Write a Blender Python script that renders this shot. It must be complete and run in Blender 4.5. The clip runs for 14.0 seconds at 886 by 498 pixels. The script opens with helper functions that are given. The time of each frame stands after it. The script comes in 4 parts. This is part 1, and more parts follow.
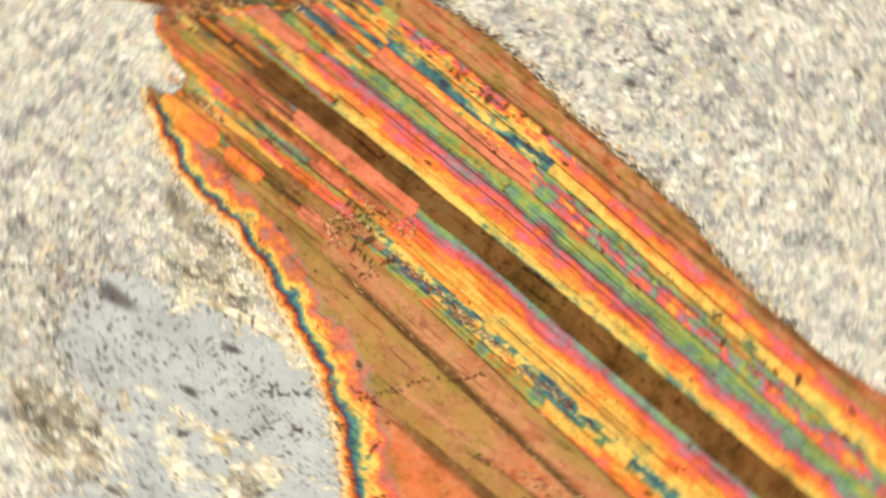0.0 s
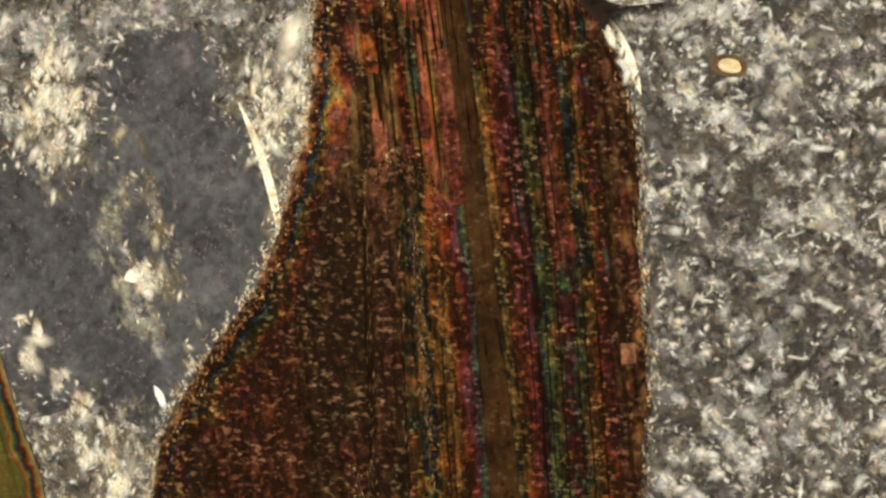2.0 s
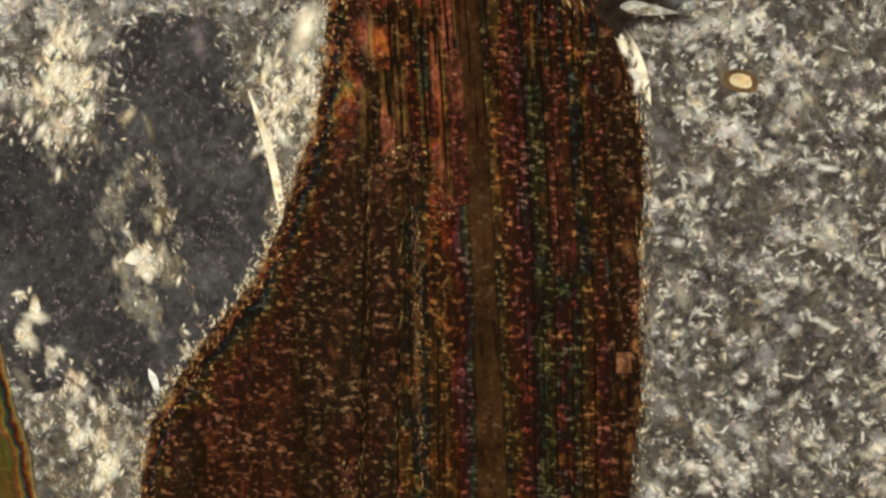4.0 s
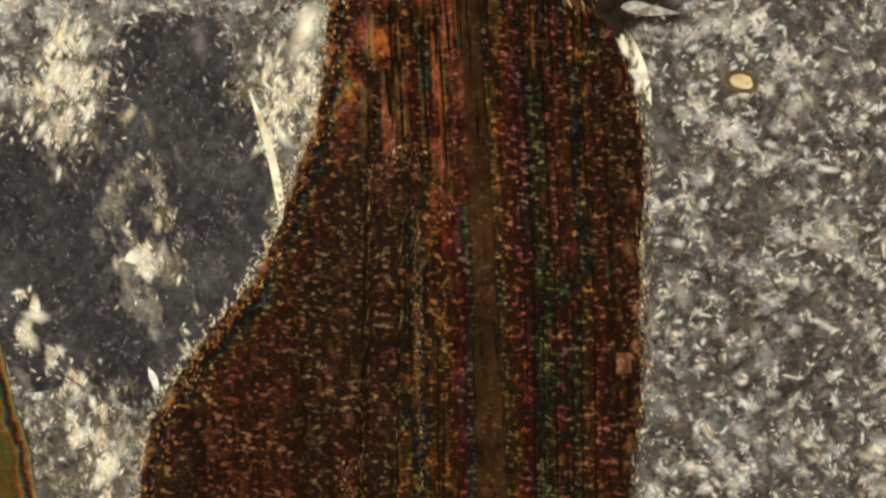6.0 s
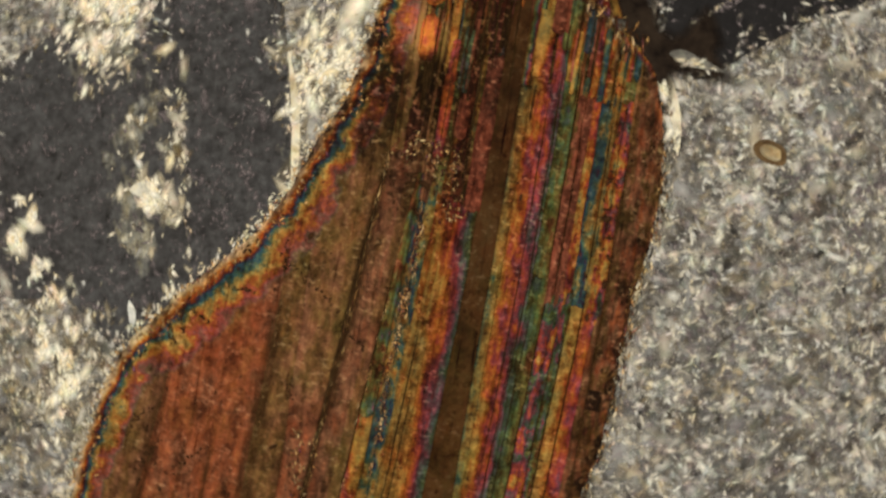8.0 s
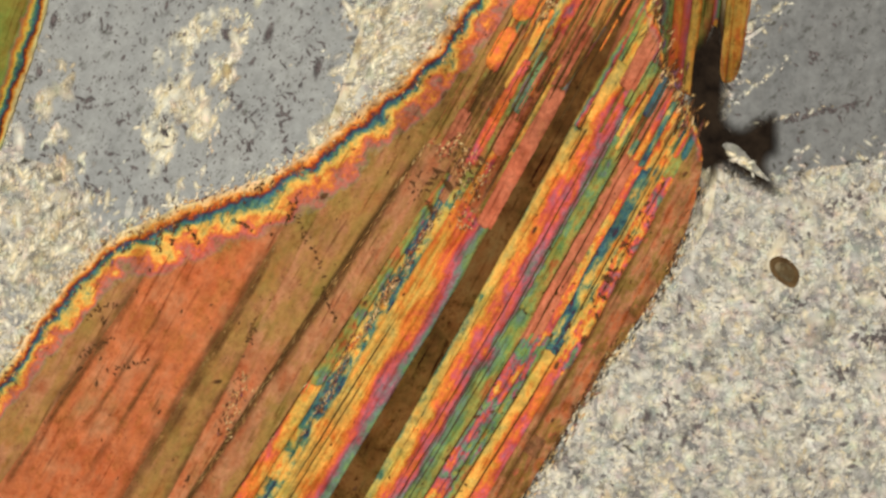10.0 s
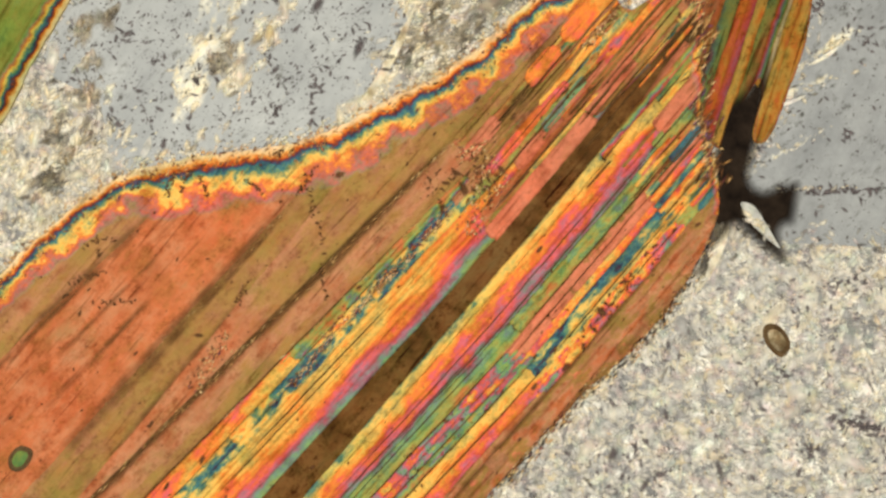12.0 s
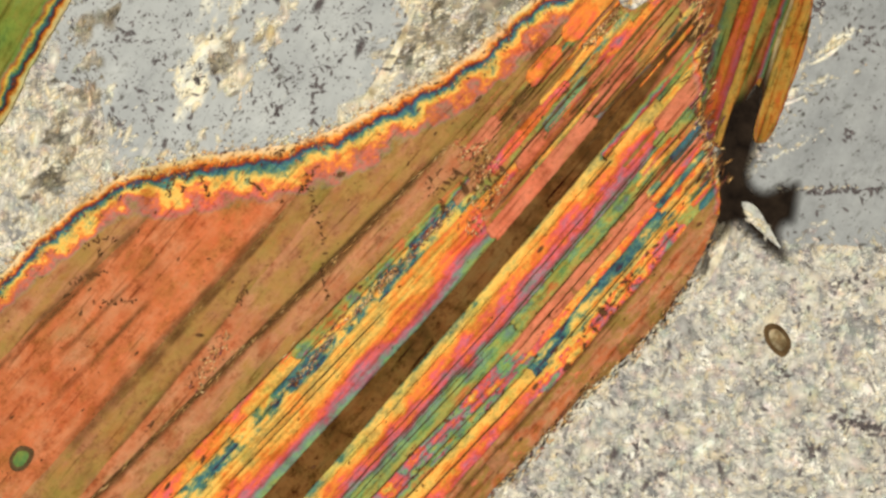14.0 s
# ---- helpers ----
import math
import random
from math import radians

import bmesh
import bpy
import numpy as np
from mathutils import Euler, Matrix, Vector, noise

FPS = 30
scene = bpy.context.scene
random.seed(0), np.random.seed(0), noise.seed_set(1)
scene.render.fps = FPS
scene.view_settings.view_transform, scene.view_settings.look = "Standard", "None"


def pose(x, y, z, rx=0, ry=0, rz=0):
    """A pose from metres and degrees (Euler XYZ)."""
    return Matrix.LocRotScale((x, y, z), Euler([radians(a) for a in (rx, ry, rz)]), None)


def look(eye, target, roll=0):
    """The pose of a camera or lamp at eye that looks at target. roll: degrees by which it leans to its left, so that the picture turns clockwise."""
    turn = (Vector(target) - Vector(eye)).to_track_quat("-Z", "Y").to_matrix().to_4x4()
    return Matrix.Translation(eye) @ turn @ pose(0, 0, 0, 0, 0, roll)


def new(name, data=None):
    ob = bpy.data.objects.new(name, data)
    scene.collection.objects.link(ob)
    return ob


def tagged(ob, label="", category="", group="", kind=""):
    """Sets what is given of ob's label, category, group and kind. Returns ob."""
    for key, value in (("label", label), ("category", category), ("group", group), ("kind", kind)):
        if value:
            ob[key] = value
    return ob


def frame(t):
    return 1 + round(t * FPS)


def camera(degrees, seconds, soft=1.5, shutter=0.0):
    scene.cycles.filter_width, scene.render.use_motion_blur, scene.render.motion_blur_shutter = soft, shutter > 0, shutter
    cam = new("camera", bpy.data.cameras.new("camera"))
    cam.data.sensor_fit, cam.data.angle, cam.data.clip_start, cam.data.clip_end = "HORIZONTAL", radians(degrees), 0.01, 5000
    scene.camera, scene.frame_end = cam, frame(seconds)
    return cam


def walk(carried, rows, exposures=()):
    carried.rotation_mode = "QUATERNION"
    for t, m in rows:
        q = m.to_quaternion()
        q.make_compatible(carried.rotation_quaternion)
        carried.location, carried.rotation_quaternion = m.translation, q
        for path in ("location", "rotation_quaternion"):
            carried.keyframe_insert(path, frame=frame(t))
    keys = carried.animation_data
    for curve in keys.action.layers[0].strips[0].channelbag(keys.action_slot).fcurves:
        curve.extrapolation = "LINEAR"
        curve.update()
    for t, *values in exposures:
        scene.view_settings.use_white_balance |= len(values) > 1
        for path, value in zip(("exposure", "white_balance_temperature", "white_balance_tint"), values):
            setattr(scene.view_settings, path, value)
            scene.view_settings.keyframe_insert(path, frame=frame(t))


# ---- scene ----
# A rock thin section on the turning stage of a polarising microscope, enlarged:
# one tenth of a millimetre here stands for about half a micrometre there.
cam = camera(40.0, 14.0, soft=2.7, shutter=0.8)
EYE = look((0, 0, 0.2154), (0, 0, 0))

# the stage's turns: seconds, x, y, degrees
STAGE = [
    (0.0, -0.002186, -0.001960, 91.65),
    (0.5, -0.002103, -0.001348, 73.26),
    (1.0, -0.001586, -0.000176, 57.90),
    (1.5, -0.001415, -0.000025, 50.52),
    (2.0, -0.001326, -0.000040, 47.09),
    (2.5, -0.001325, -0.000006, 46.18),
    (3.0, -0.001088, 0.000182, 44.48),
    (5.5, -0.001062, 0.000183, 43.79),
    (6.5, -0.001009, 0.000225, 43.79),
    (7.0, -0.000988, 0.000175, 42.85),
    (7.5, -0.000920, 0.000244, 36.44),
    (8.0, -0.001036, 0.000291, 31.01),
    (8.2, -0.001155, 0.000223, 28.65),
    (10.3, -0.000665, -0.000008, 10.30),
    (10.5, -0.000638, 0.000023, 9.82),
    (11.0, -0.000563, 0.000016, 6.64),
    (11.5, -0.000518, 0.000034, 1.63),
    (12.0, -0.000175, -0.000035, 0.0),
    (12.5, 0.0, 0.0, 0.0),
    (14.0, 0.0, 0.0, 0.0),
]


# the film camera's own brightening: seconds, stops
LIGHTER = [(0.0, 0.45), (0.5, 0.2), (1.0, 0.06), (1.5, 0.3), (2.0, 0.48), (3.0, 0.38), (5.5, 0.25), (7.0, 0.16), (7.5, -0.03), (8.0, 0.1), (10.5, 0.07), (14.0, 0.08)]


def motions():
    walk(cam, [(0.0, EYE), (14.0, EYE)], LIGHTER)
    rows = [(t, pose(x, y, 0, 0, 0, a)) for t, x, y, a in STAGE]
    for ob in TURNING:
        walk(ob, rows)


TURNING = []

# ---- light: an added broad lamp overhead and a faint even world fill ----
world = bpy.data.worlds.new("world")
scene.world = world
world.use_nodes = True
world.node_tree.nodes["Background"].inputs[0].default_value = (1.0, 0.97, 0.92, 1)
world.node_tree.nodes["Background"].inputs[1].default_value = 0.2
# unseen lamp added above, in place of light through the slice from below
lamp = new("added_top_lamp", bpy.data.lights.new("added_top_lamp", "AREA"))
lamp.data.shape, lamp.data.size, lamp.data.energy = "DISK", 0.6, 3.55
lamp.data.color = (1.0, 0.96, 0.87)
lamp.matrix_world = look((0.0, 0.0, 0.5), (0, 0, 0))

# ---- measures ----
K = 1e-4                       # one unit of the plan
EXTINCT = radians(44.1)        # the stage's turn at which the micas lie along the polariser, base colours darkest


def at(x, y, z=0.0):
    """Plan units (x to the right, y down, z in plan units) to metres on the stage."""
    return ((x - 784) * K, (441 - y) * K, z * K)


# ---- materials ----
def interference(r, saturation):
    """Linear colour of a birefringent plate between crossed polarisers, for a retardation in nanometres."""
    lam = np.arange(400.0, 700.0, 5.0)

    def bell(m, a, b):
        return np.exp(-0.5 * ((lam - m) / np.where(lam < m, a, b)) ** 2)
    xb = 1.056 * bell(599.8, 37.9, 31.0) + 0.362 * bell(442.0, 16.0, 26.7) - 0.065 * bell(501.1, 20.4, 26.2)
    yb = 0.821 * bell(568.8, 46.9, 40.5) + 0.286 * bell(530.9, 16.3, 31.1)
    zb = 1.217 * bell(437.0, 11.8, 36.0) + 0.681 * bell(459.0, 26.0, 13.8)
    m = np.array([[3.2406, -1.5372, -0.4986], [-0.9689, 1.8758, 0.0415], [0.0557, -0.2040, 1.0570]])
    xyz = np.array([xb, yb, zb])
    full = m @ xyz.sum(axis=1)
    rgb = m @ (xyz * np.sin(math.pi * r / lam) ** 2).sum(axis=1) / full
    grey = rgb.mean()
    return np.clip(grey + (rgb - grey) * saturation, 0.01, 1.0)


R_MAX, R_FIRST = 2200.0, 620.0
# the same colours seen through brown mica: retardation, then red, green, blue of 255
SEEN = [(150, 238, 226, 196), (300, 250, 222, 165), (390, 245, 172, 84), (470, 205, 96, 40), (540, 112, 60, 52), (610, 66, 78, 112), (690, 62, 124, 140),
        (770, 112, 154, 120), (850, 222, 200, 112), (920, 250, 204, 104), (1000, 246, 150, 66), (1070, 232, 112, 84), (1120, 218, 106, 120), (1180, 166, 120, 140),
        (1250, 114, 150, 140), (1320, 126, 170, 112), (1400, 164, 172, 92), (1460, 170, 150, 84), (1520, 196, 130, 76), (1600, 203, 122, 80), (1720, 190, 140, 104),
        (1790, 170, 132, 82), (1880, 152, 130, 70), (1980, 217, 136, 106)]


def linear(c):
    return tuple((v / 255 / 12.92 if v < 10 else ((v / 255 + 0.055) / 1.055) ** 2.4) for v in c)


class Tree:
    """Short hand for a material's nodes."""

    def __init__(self, name):
        self.mat = bpy.data.materials.new(name)
        self.mat.use_nodes = True
        self.t = self.mat.node_tree
        self.bsdf = self.t.nodes["Principled BSDF"]
        self.bsdf.inputs["Specular IOR Level"].default_value = 0.015
        self.place = self.add("ShaderNodeTexCoord").outputs["Object"]

    def add(self, kind):
        return self.t.nodes.new(kind)

    def put(self, socket, value):
        if isinstance(value, bpy.types.NodeSocket):
            self.t.links.new(value, socket)
        elif value is not None:
            socket.default_value = value

    def math(self, op, a, b=None, clamp=False):
        n = self.add("ShaderNodeMath")
        n.operation, n.use_clamp = op, clamp
        self.put(n.inputs[0], a)
        self.put(n.inputs[1], b)
        return n.outputs[0]

    def noise(self, scale, detail=3.0, rough=0.55, vector=None, kind="FBM"):
        n = self.add("ShaderNodeTexNoise")
        self.put(n.inputs["Vector"], vector or self.place)
        self.put(n.inputs["Scale"], scale)
        self.put(n.inputs["Detail"], detail)
        self.put(n.inputs["Roughness"], rough)
        return n.outputs["Fac"]

    def grain(self, degrees, along, across):
        """Coordinates stretched along a direction of the stage."""
        n = self.add("ShaderNodeMapping")
        n.vector_type = "TEXTURE"
        n.inputs["Rotation"].default_value = (0, 0, radians(degrees))
        n.inputs["Scale"].default_value = (along, across, 1)
        self.put(n.inputs["Vector"], self.place)
        return n.outputs[0]

    def attr(self, name):
        n = self.add("ShaderNodeAttribute")
        n.attribute_name = name
        return n.outputs["Fac"]

    def spread(self, fac, amount):
        return self.math("MULTIPLY", self.math("SUBTRACT", fac, 0.5), amount)

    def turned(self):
        """The crystal's angle to an unbuilt polariser, from how the thing lies on the stage."""
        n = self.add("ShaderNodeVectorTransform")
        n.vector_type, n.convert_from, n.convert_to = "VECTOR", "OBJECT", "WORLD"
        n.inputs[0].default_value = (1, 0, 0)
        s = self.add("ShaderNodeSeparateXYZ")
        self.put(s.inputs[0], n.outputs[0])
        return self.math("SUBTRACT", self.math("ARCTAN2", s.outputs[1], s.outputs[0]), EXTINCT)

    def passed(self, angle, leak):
        """Share of light passed by crossed polarisers, to be put into base colour: the squared sine of twice the angle.
        """
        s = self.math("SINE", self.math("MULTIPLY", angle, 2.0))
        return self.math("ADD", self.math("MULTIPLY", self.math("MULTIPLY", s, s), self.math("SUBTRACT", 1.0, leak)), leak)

    def polar_dimmed(self, colour, share, red, blue):
        """A base colour with the polarisers' dimming painted in; red leaks a little more than blue."""
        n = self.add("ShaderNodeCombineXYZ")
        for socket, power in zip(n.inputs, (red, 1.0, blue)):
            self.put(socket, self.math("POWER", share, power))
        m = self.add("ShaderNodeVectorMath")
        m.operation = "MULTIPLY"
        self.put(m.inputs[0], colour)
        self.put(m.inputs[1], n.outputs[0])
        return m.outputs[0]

    def ramp(self, fac, stops):
        n = self.add("ShaderNodeValToRGB")
        e = n.color_ramp.elements
        while len(e) < len(stops):
            e.new(0.5)
        for el, (p, c) in zip(e, stops):
            el.position, el.color = p, (*c, 1)
        self.put(n.inputs[0], fac)
        return n.outputs[0]

    def colours(self, retardation):
        stops = [(i / 31, tuple(interference(R_FIRST * i / 31, 0.42))) for i in range(32)]
        return self.ramp(self.math("DIVIDE", retardation, R_FIRST, True), stops)

    def seen(self, retardation):
        stops = [(r / R_MAX, linear(c)) for r, *c in SEEN]
        return self.ramp(self.math("DIVIDE", retardation, R_MAX, True), stops)

    def times(self, a, b, mode="MULTIPLY", fac=1.0):
        n = self.add("ShaderNodeMix")
        n.data_type, n.blend_type = "RGBA", mode
        self.put(n.inputs[0], fac)
        for s, v in ((n.inputs[6], a), (n.inputs[7], b)):
            self.put(s, (*v, 1) if isinstance(v, tuple) else v)
        return n.outputs[2]

    def scaled(self, colour, fac):
        n = self.add("ShaderNodeVectorMath")
        n.operation = "SCALE"
        self.put(n.inputs[0], colour)
        self.put(n.inputs["Scale"], fac)
        return n.outputs[0]

    def bump(self, height, strength, distance=2e-4):
        n = self.add("ShaderNodeBump")
        n.inputs["Strength"].default_value, n.inputs["Distance"].default_value = strength, distance
        self.put(n.inputs["Height"], height)
        self.put(self.bsdf.inputs["Normal"], n.outputs[0])

    def done(self, colour, rough=0.6, thin=0.0, patchy=None):
        """thin: crystals that thin out to nothing at their rims, by the mesh's core."""
        self.put(self.bsdf.inputs["Base Color"], colour)
        self.put(self.bsdf.inputs["Roughness"], rough)
        if thin:
            cover = self.math("DIVIDE", self.attr("core"), thin, True)
            self.put(self.bsdf.inputs["Alpha"], self.math("MULTIPLY", cover, patchy) if patchy else cover)
        return self.mat


def mica_material(name, degrees, tint, leak=0.012, wander=70.0, eye=0.75, dirt=0.35, stray=(0.011, 0.004, 0.001), deep=0.75, thin=0.0):
    """Mica with bird's-eye extinction put into its base colour; reads retardation, wedge, raggedness and axis from its
    mesh.
    """
    t = Tree(name)
    fibre = t.grain(degrees, 14.0, 1.0)
    thread = t.grain(degrees, 17.0, 1.0)
    long = t.noise(260.0, 4, 0.6, fibre)
    fine = t.noise(900.0, 3, 0.6, fibre)
    line = t.noise(1500.0, 2, 0.5, thread)
    blot = t.noise(150.0, 5, 0.65)
    crumb = t.noise(480.0, 4, 0.7, t.grain(degrees, 2.5, 1.0))
    speck = t.noise(820.0, 3, 0.6)
    vary = t.math("ADD", t.math("ADD", t.spread(long, wander * 3), t.spread(blot, wander * 3.6)), t.math("MULTIPLY", t.spread(crumb, wander * 2.6), t.attr("rag")))
    ret = t.math("ADD", t.attr("ret"), t.math("MULTIPLY", vary, t.attr("rag")))
    rim = t.math("ADD", t.attr("wedge"), t.math("MULTIPLY", t.math("ADD", t.spread(t.noise(190.0, 5, 0.65), 1.9), t.spread(t.noise(800.0, 4, 0.7), 0.45)), t.math("MINIMUM", t.attr("wedge"), 640.0)))
    thick = t.math("DIVIDE", t.math("SUBTRACT", rim, 930.0), 420.0, True)
    colour = t.times(t.times(t.seen(t.math("MAXIMUM", rim, 170.0)), t.seen(ret), "MIX", thick), tint)
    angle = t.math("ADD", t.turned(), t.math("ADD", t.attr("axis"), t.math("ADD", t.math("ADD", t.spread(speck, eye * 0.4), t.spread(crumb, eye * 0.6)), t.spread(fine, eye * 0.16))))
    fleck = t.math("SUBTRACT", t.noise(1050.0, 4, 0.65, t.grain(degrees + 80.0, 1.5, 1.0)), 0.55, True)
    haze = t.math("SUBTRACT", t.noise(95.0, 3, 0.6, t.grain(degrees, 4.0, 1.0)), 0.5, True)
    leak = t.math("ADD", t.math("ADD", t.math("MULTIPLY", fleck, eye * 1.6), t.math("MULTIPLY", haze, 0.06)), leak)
    # light lost between unbuilt polarisers is painted into the opaque leaf's base colour
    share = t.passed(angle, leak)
    colour = t.polar_dimmed(colour, share, 0.93, 1.0)
    # bird's-eye specks, kept pale by light added into the colour as the leaf darkens
    pale = t.add("ShaderNodeCombineXYZ")
    for socket, value in zip(pale.inputs, (1.0, 0.7, 0.4)):
        socket.default_value = value
    colour = t.times(colour, t.scaled(pale.outputs[0], t.math("MULTIPLY", t.math("MULTIPLY", fleck, t.math("MULTIPLY", t.math("SUBTRACT", t.noise(75.0, 3, 0.6), 0.36, True), eye * 4.2)), t.math("SUBTRACT", 1.0, share, True))), "ADD")
    # faint stray light, painted into the base colour as well
    colour = t.times(colour, stray, "ADD")
    grit = t.noise(850.0, 6, 0.85)
    stain = t.ramp(t.noise(100.0, 6, 0.7, t.grain(degrees, 1.5, 1.0)), [(0.38, (0.80, 0.93, 0.82)), (0.47, (1, 1, 1)), (0.53, (1, 1, 1)), (0.62, (1.0, 0.85, 0.8))])
    wisp = t.ramp(t.noise(230.0, 7, 0.75, t.grain(degrees - 12.0, 2.2, 1.0)), [(0.37, (0.82, 0.74, 0.68)), (0.46, (1, 1, 1)), (0.54, (1, 1, 1)), (0.63, (1.0, 0.92, 0.9))])
    colour = t.times(t.times(colour, stain), wisp)
    shade = t.ramp(blot, [(0.36, (deep, deep * 0.98, deep * 0.95)), (0.56, (1, 1, 1))])
    colour = t.times(colour, shade)
    worn = t.ramp(t.math("ADD", t.math("MULTIPLY", grit, 0.6), t.math("MULTIPLY", crumb, 0.4)), [(0.38, (1 - dirt, 1 - dirt * 1.15, 1 - dirt * 1.25)), (0.47, (0.9, 0.88, 0.85)), (0.52, (1, 1, 1)), (0.6, (1.0, 0.94, 0.84))])
    seam = t.ramp(line, [(0.28, (1 - dirt * 1.1, 1 - dirt * 1.25, 1 - dirt * 1.35)), (0.4, (1, 1, 1)), (0.6, (1, 1, 1)), (0.75, (1.0, 0.93, 0.86))])
    edge = t.math("ADD", t.math("DIVIDE", t.attr("side"), 5.0, True), t.math("MULTIPLY", t.math("SUBTRACT", t.noise(120.0, 3, 0.6), 0.42), 3.5, True), True)
    edge = t.ramp(edge, [(0.0, (0.66, 0.58, 0.5)), (0.9, (1, 1, 1))])
    t.bump(t.math("ADD", t.math("ADD", long, fine), line), 0.25)
    return t.done(t.times(t.times(t.times(colour, worn), seam), edge), 0.55, thin)


def grain_material(name, tint, leak=0.05, eye=0.5, spots=0.3, vary=330.0, thin=0.0):
    """Colourless small crystals: greys, whites and straw yellows of the first order."""
    t = Tree(name)
    ret = t.math("ADD", t.attr("ret"), t.spread(t.noise(520.0, 6, 0.7), vary))
    ret = t.math("MAXIMUM", ret, 60.0)
    # base colour darkens as the stage turns, standing in for polariser extinction
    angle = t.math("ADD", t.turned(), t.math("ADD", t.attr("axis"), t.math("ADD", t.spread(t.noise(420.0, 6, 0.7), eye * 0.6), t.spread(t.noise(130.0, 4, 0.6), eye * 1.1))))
    colour = t.polar_dimmed(t.times(t.colours(ret), tint), t.passed(angle, t.math("ADD", t.attr("leak"), leak)), 0.96, 1.03)
    spot = t.ramp(t.noise(560.0, 6, 0.75), [(0.36, (1 - spots,) * 3), (0.5, (1, 1, 1))])
    clump = t.ramp(t.noise(190.0, 5, 0.65), [(0.3, (1 - spots * 1.1, 1 - spots * 1.15, 1 - spots * 1.2)), (0.52, (1, 1, 1))])
    spot = t.times(spot, clump)
    t.bump(t.noise(800.0, 3), 0.2)
    hue = t.ramp(t.noise(300.0, 4, 0.7), [(0.36, (1.0, 0.9, 0.93)), (0.46, (1, 1, 1)), (0.54, (1, 1, 1)), (0.64, (0.9, 0.98, 0.94))])
    return t.done(t.times(t.times(colour, hue), spot), 0.6, thin)


def feldspar_material(name):
    """Grey feldspar, clouded and partly altered to cream flakes where its mesh says so."""
    t = Tree(name)
    cloud = t.noise(70.0, 5, 0.6)
    streak = t.noise(240.0, 4, 0.65, t.grain(62.0, 5.0, 1.0))
    ret = t.math("ADD", t.attr("ret"), t.math("ADD", t.spread(cloud, 70.0), t.spread(streak, 45.0)))
    # clear and altered colours both carry painted polariser dimming
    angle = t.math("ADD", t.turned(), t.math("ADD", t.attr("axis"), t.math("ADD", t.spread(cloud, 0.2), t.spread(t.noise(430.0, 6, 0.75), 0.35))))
    clear = t.polar_dimmed(t.times(t.colours(ret), (1.0, 0.935, 0.78)), t.passed(angle, 0.035), 0.965, 1.0)
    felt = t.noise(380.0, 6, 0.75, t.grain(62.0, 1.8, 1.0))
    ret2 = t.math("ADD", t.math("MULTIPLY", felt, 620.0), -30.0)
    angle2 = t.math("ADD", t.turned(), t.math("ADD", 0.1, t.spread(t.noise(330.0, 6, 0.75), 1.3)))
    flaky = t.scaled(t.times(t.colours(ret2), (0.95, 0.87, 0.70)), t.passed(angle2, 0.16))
    mask = t.math("ADD", t.attr("altered"), t.math("ADD", t.spread(t.noise(150.0, 6, 0.7, t.grain(62.0, 1.6, 1.0)), 2.8), -0.05))
    mask = t.math("MULTIPLY", t.math("SUBTRACT", mask, 0.35), 3.0, True)
    colour = t.times(clear, flaky, "MIX", mask)
    dirt = t.ramp(t.noise(420.0, 6, 0.75, t.grain(40.0, 1.6, 1.0)), [(0.33, (0.42, 0.41, 0.38)), (0.43, (1, 1, 1))])
    t.bump(felt, 0.2)
    return t.done(t.times(colour, dirt), 0.6)


def dull_material(name, dark, light, scale=500.0, rough=0.7, thin=0.0, leak=1.0, patchy=False):
    """Cloudy dark matter; a leak below 1 puts polariser dimming into its colour, as in the crystal round it."""
    t = Tree(name)
    c = t.ramp(t.noise(scale, 5, 0.65), [(0.3, dark), (0.72, light)])
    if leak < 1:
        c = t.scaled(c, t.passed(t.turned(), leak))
    t.bump(t.noise(scale * 2, 3), 0.3)
    gaps = t.math("MULTIPLY", t.math("SUBTRACT", t.noise(140.0, 5, 0.65), 0.3), 3.2, True) if patchy else None
    return t.done(c, rough, thin, gaps)


LINES = 49.5                   # the cleavage of the large mica, degrees from the plan's x
M_MICA = mica_material("mica", LINES, (1.0, 0.90, 0.84), 0.006, 78.0, 0.95, 0.42, (0.006, 0.0034, 0.0016))
M_BROWN = mica_material("brown_mica", LINES, (0.28, 0.39, 0.27), 0.16, 60.0, 0.5, 0.75, (0.003, 0.002, 0.001), 0.45, 0.28)
M_AMBER = mica_material("amber_mica", 72.0, (0.44, 0.41, 0.36), 0.06, 110.0, 0.6, 0.6)
M_GREEN = mica_material("green_mica", 60.0, (0.6, 0.66, 0.5), 0.2, 60.0, 0.5, 0.3)
M_GROUND = grain_material("groundmass", (0.95, 0.87, 0.74), 0.06, 0.6, 0.2)
M_FELT = grain_material("felt", (0.9, 0.80, 0.655), 0.075, 0.5, 0.2, 170.0, 1.1)
M_SERICITE = grain_material("sericite", (1.0, 0.92, 0.76), 0.12, 0.9, 0.35)
M_FLAKES = grain_material("sericite_flakes", (1.0, 0.885, 0.70), 0.12, 0.8, 0.2, 200.0, 0.95)
M_LATH = grain_material("lath", (0.98, 0.9, 0.77), 0.08, 0.6, 0.15, 200.0, 1.4)
M_CRUMB = grain_material("crumbs", (1.0, 0.72, 0.42), 0.1, 0.6, 0.3, 240.0, 0.9)
M_FELDSPAR = feldspar_material("feldspar")
M_SMUDGE = dull_material("dark_smudge", (0.006, 0.004, 0.003), (0.03, 0.02, 0.013), 300.0, 0.7, 0.9)
M_LINE = dull_material("cleavage_line", (0.03, 0.016, 0.006), (0.10, 0.055, 0.02), 500.0, 0.7, 0.0, 0.12)
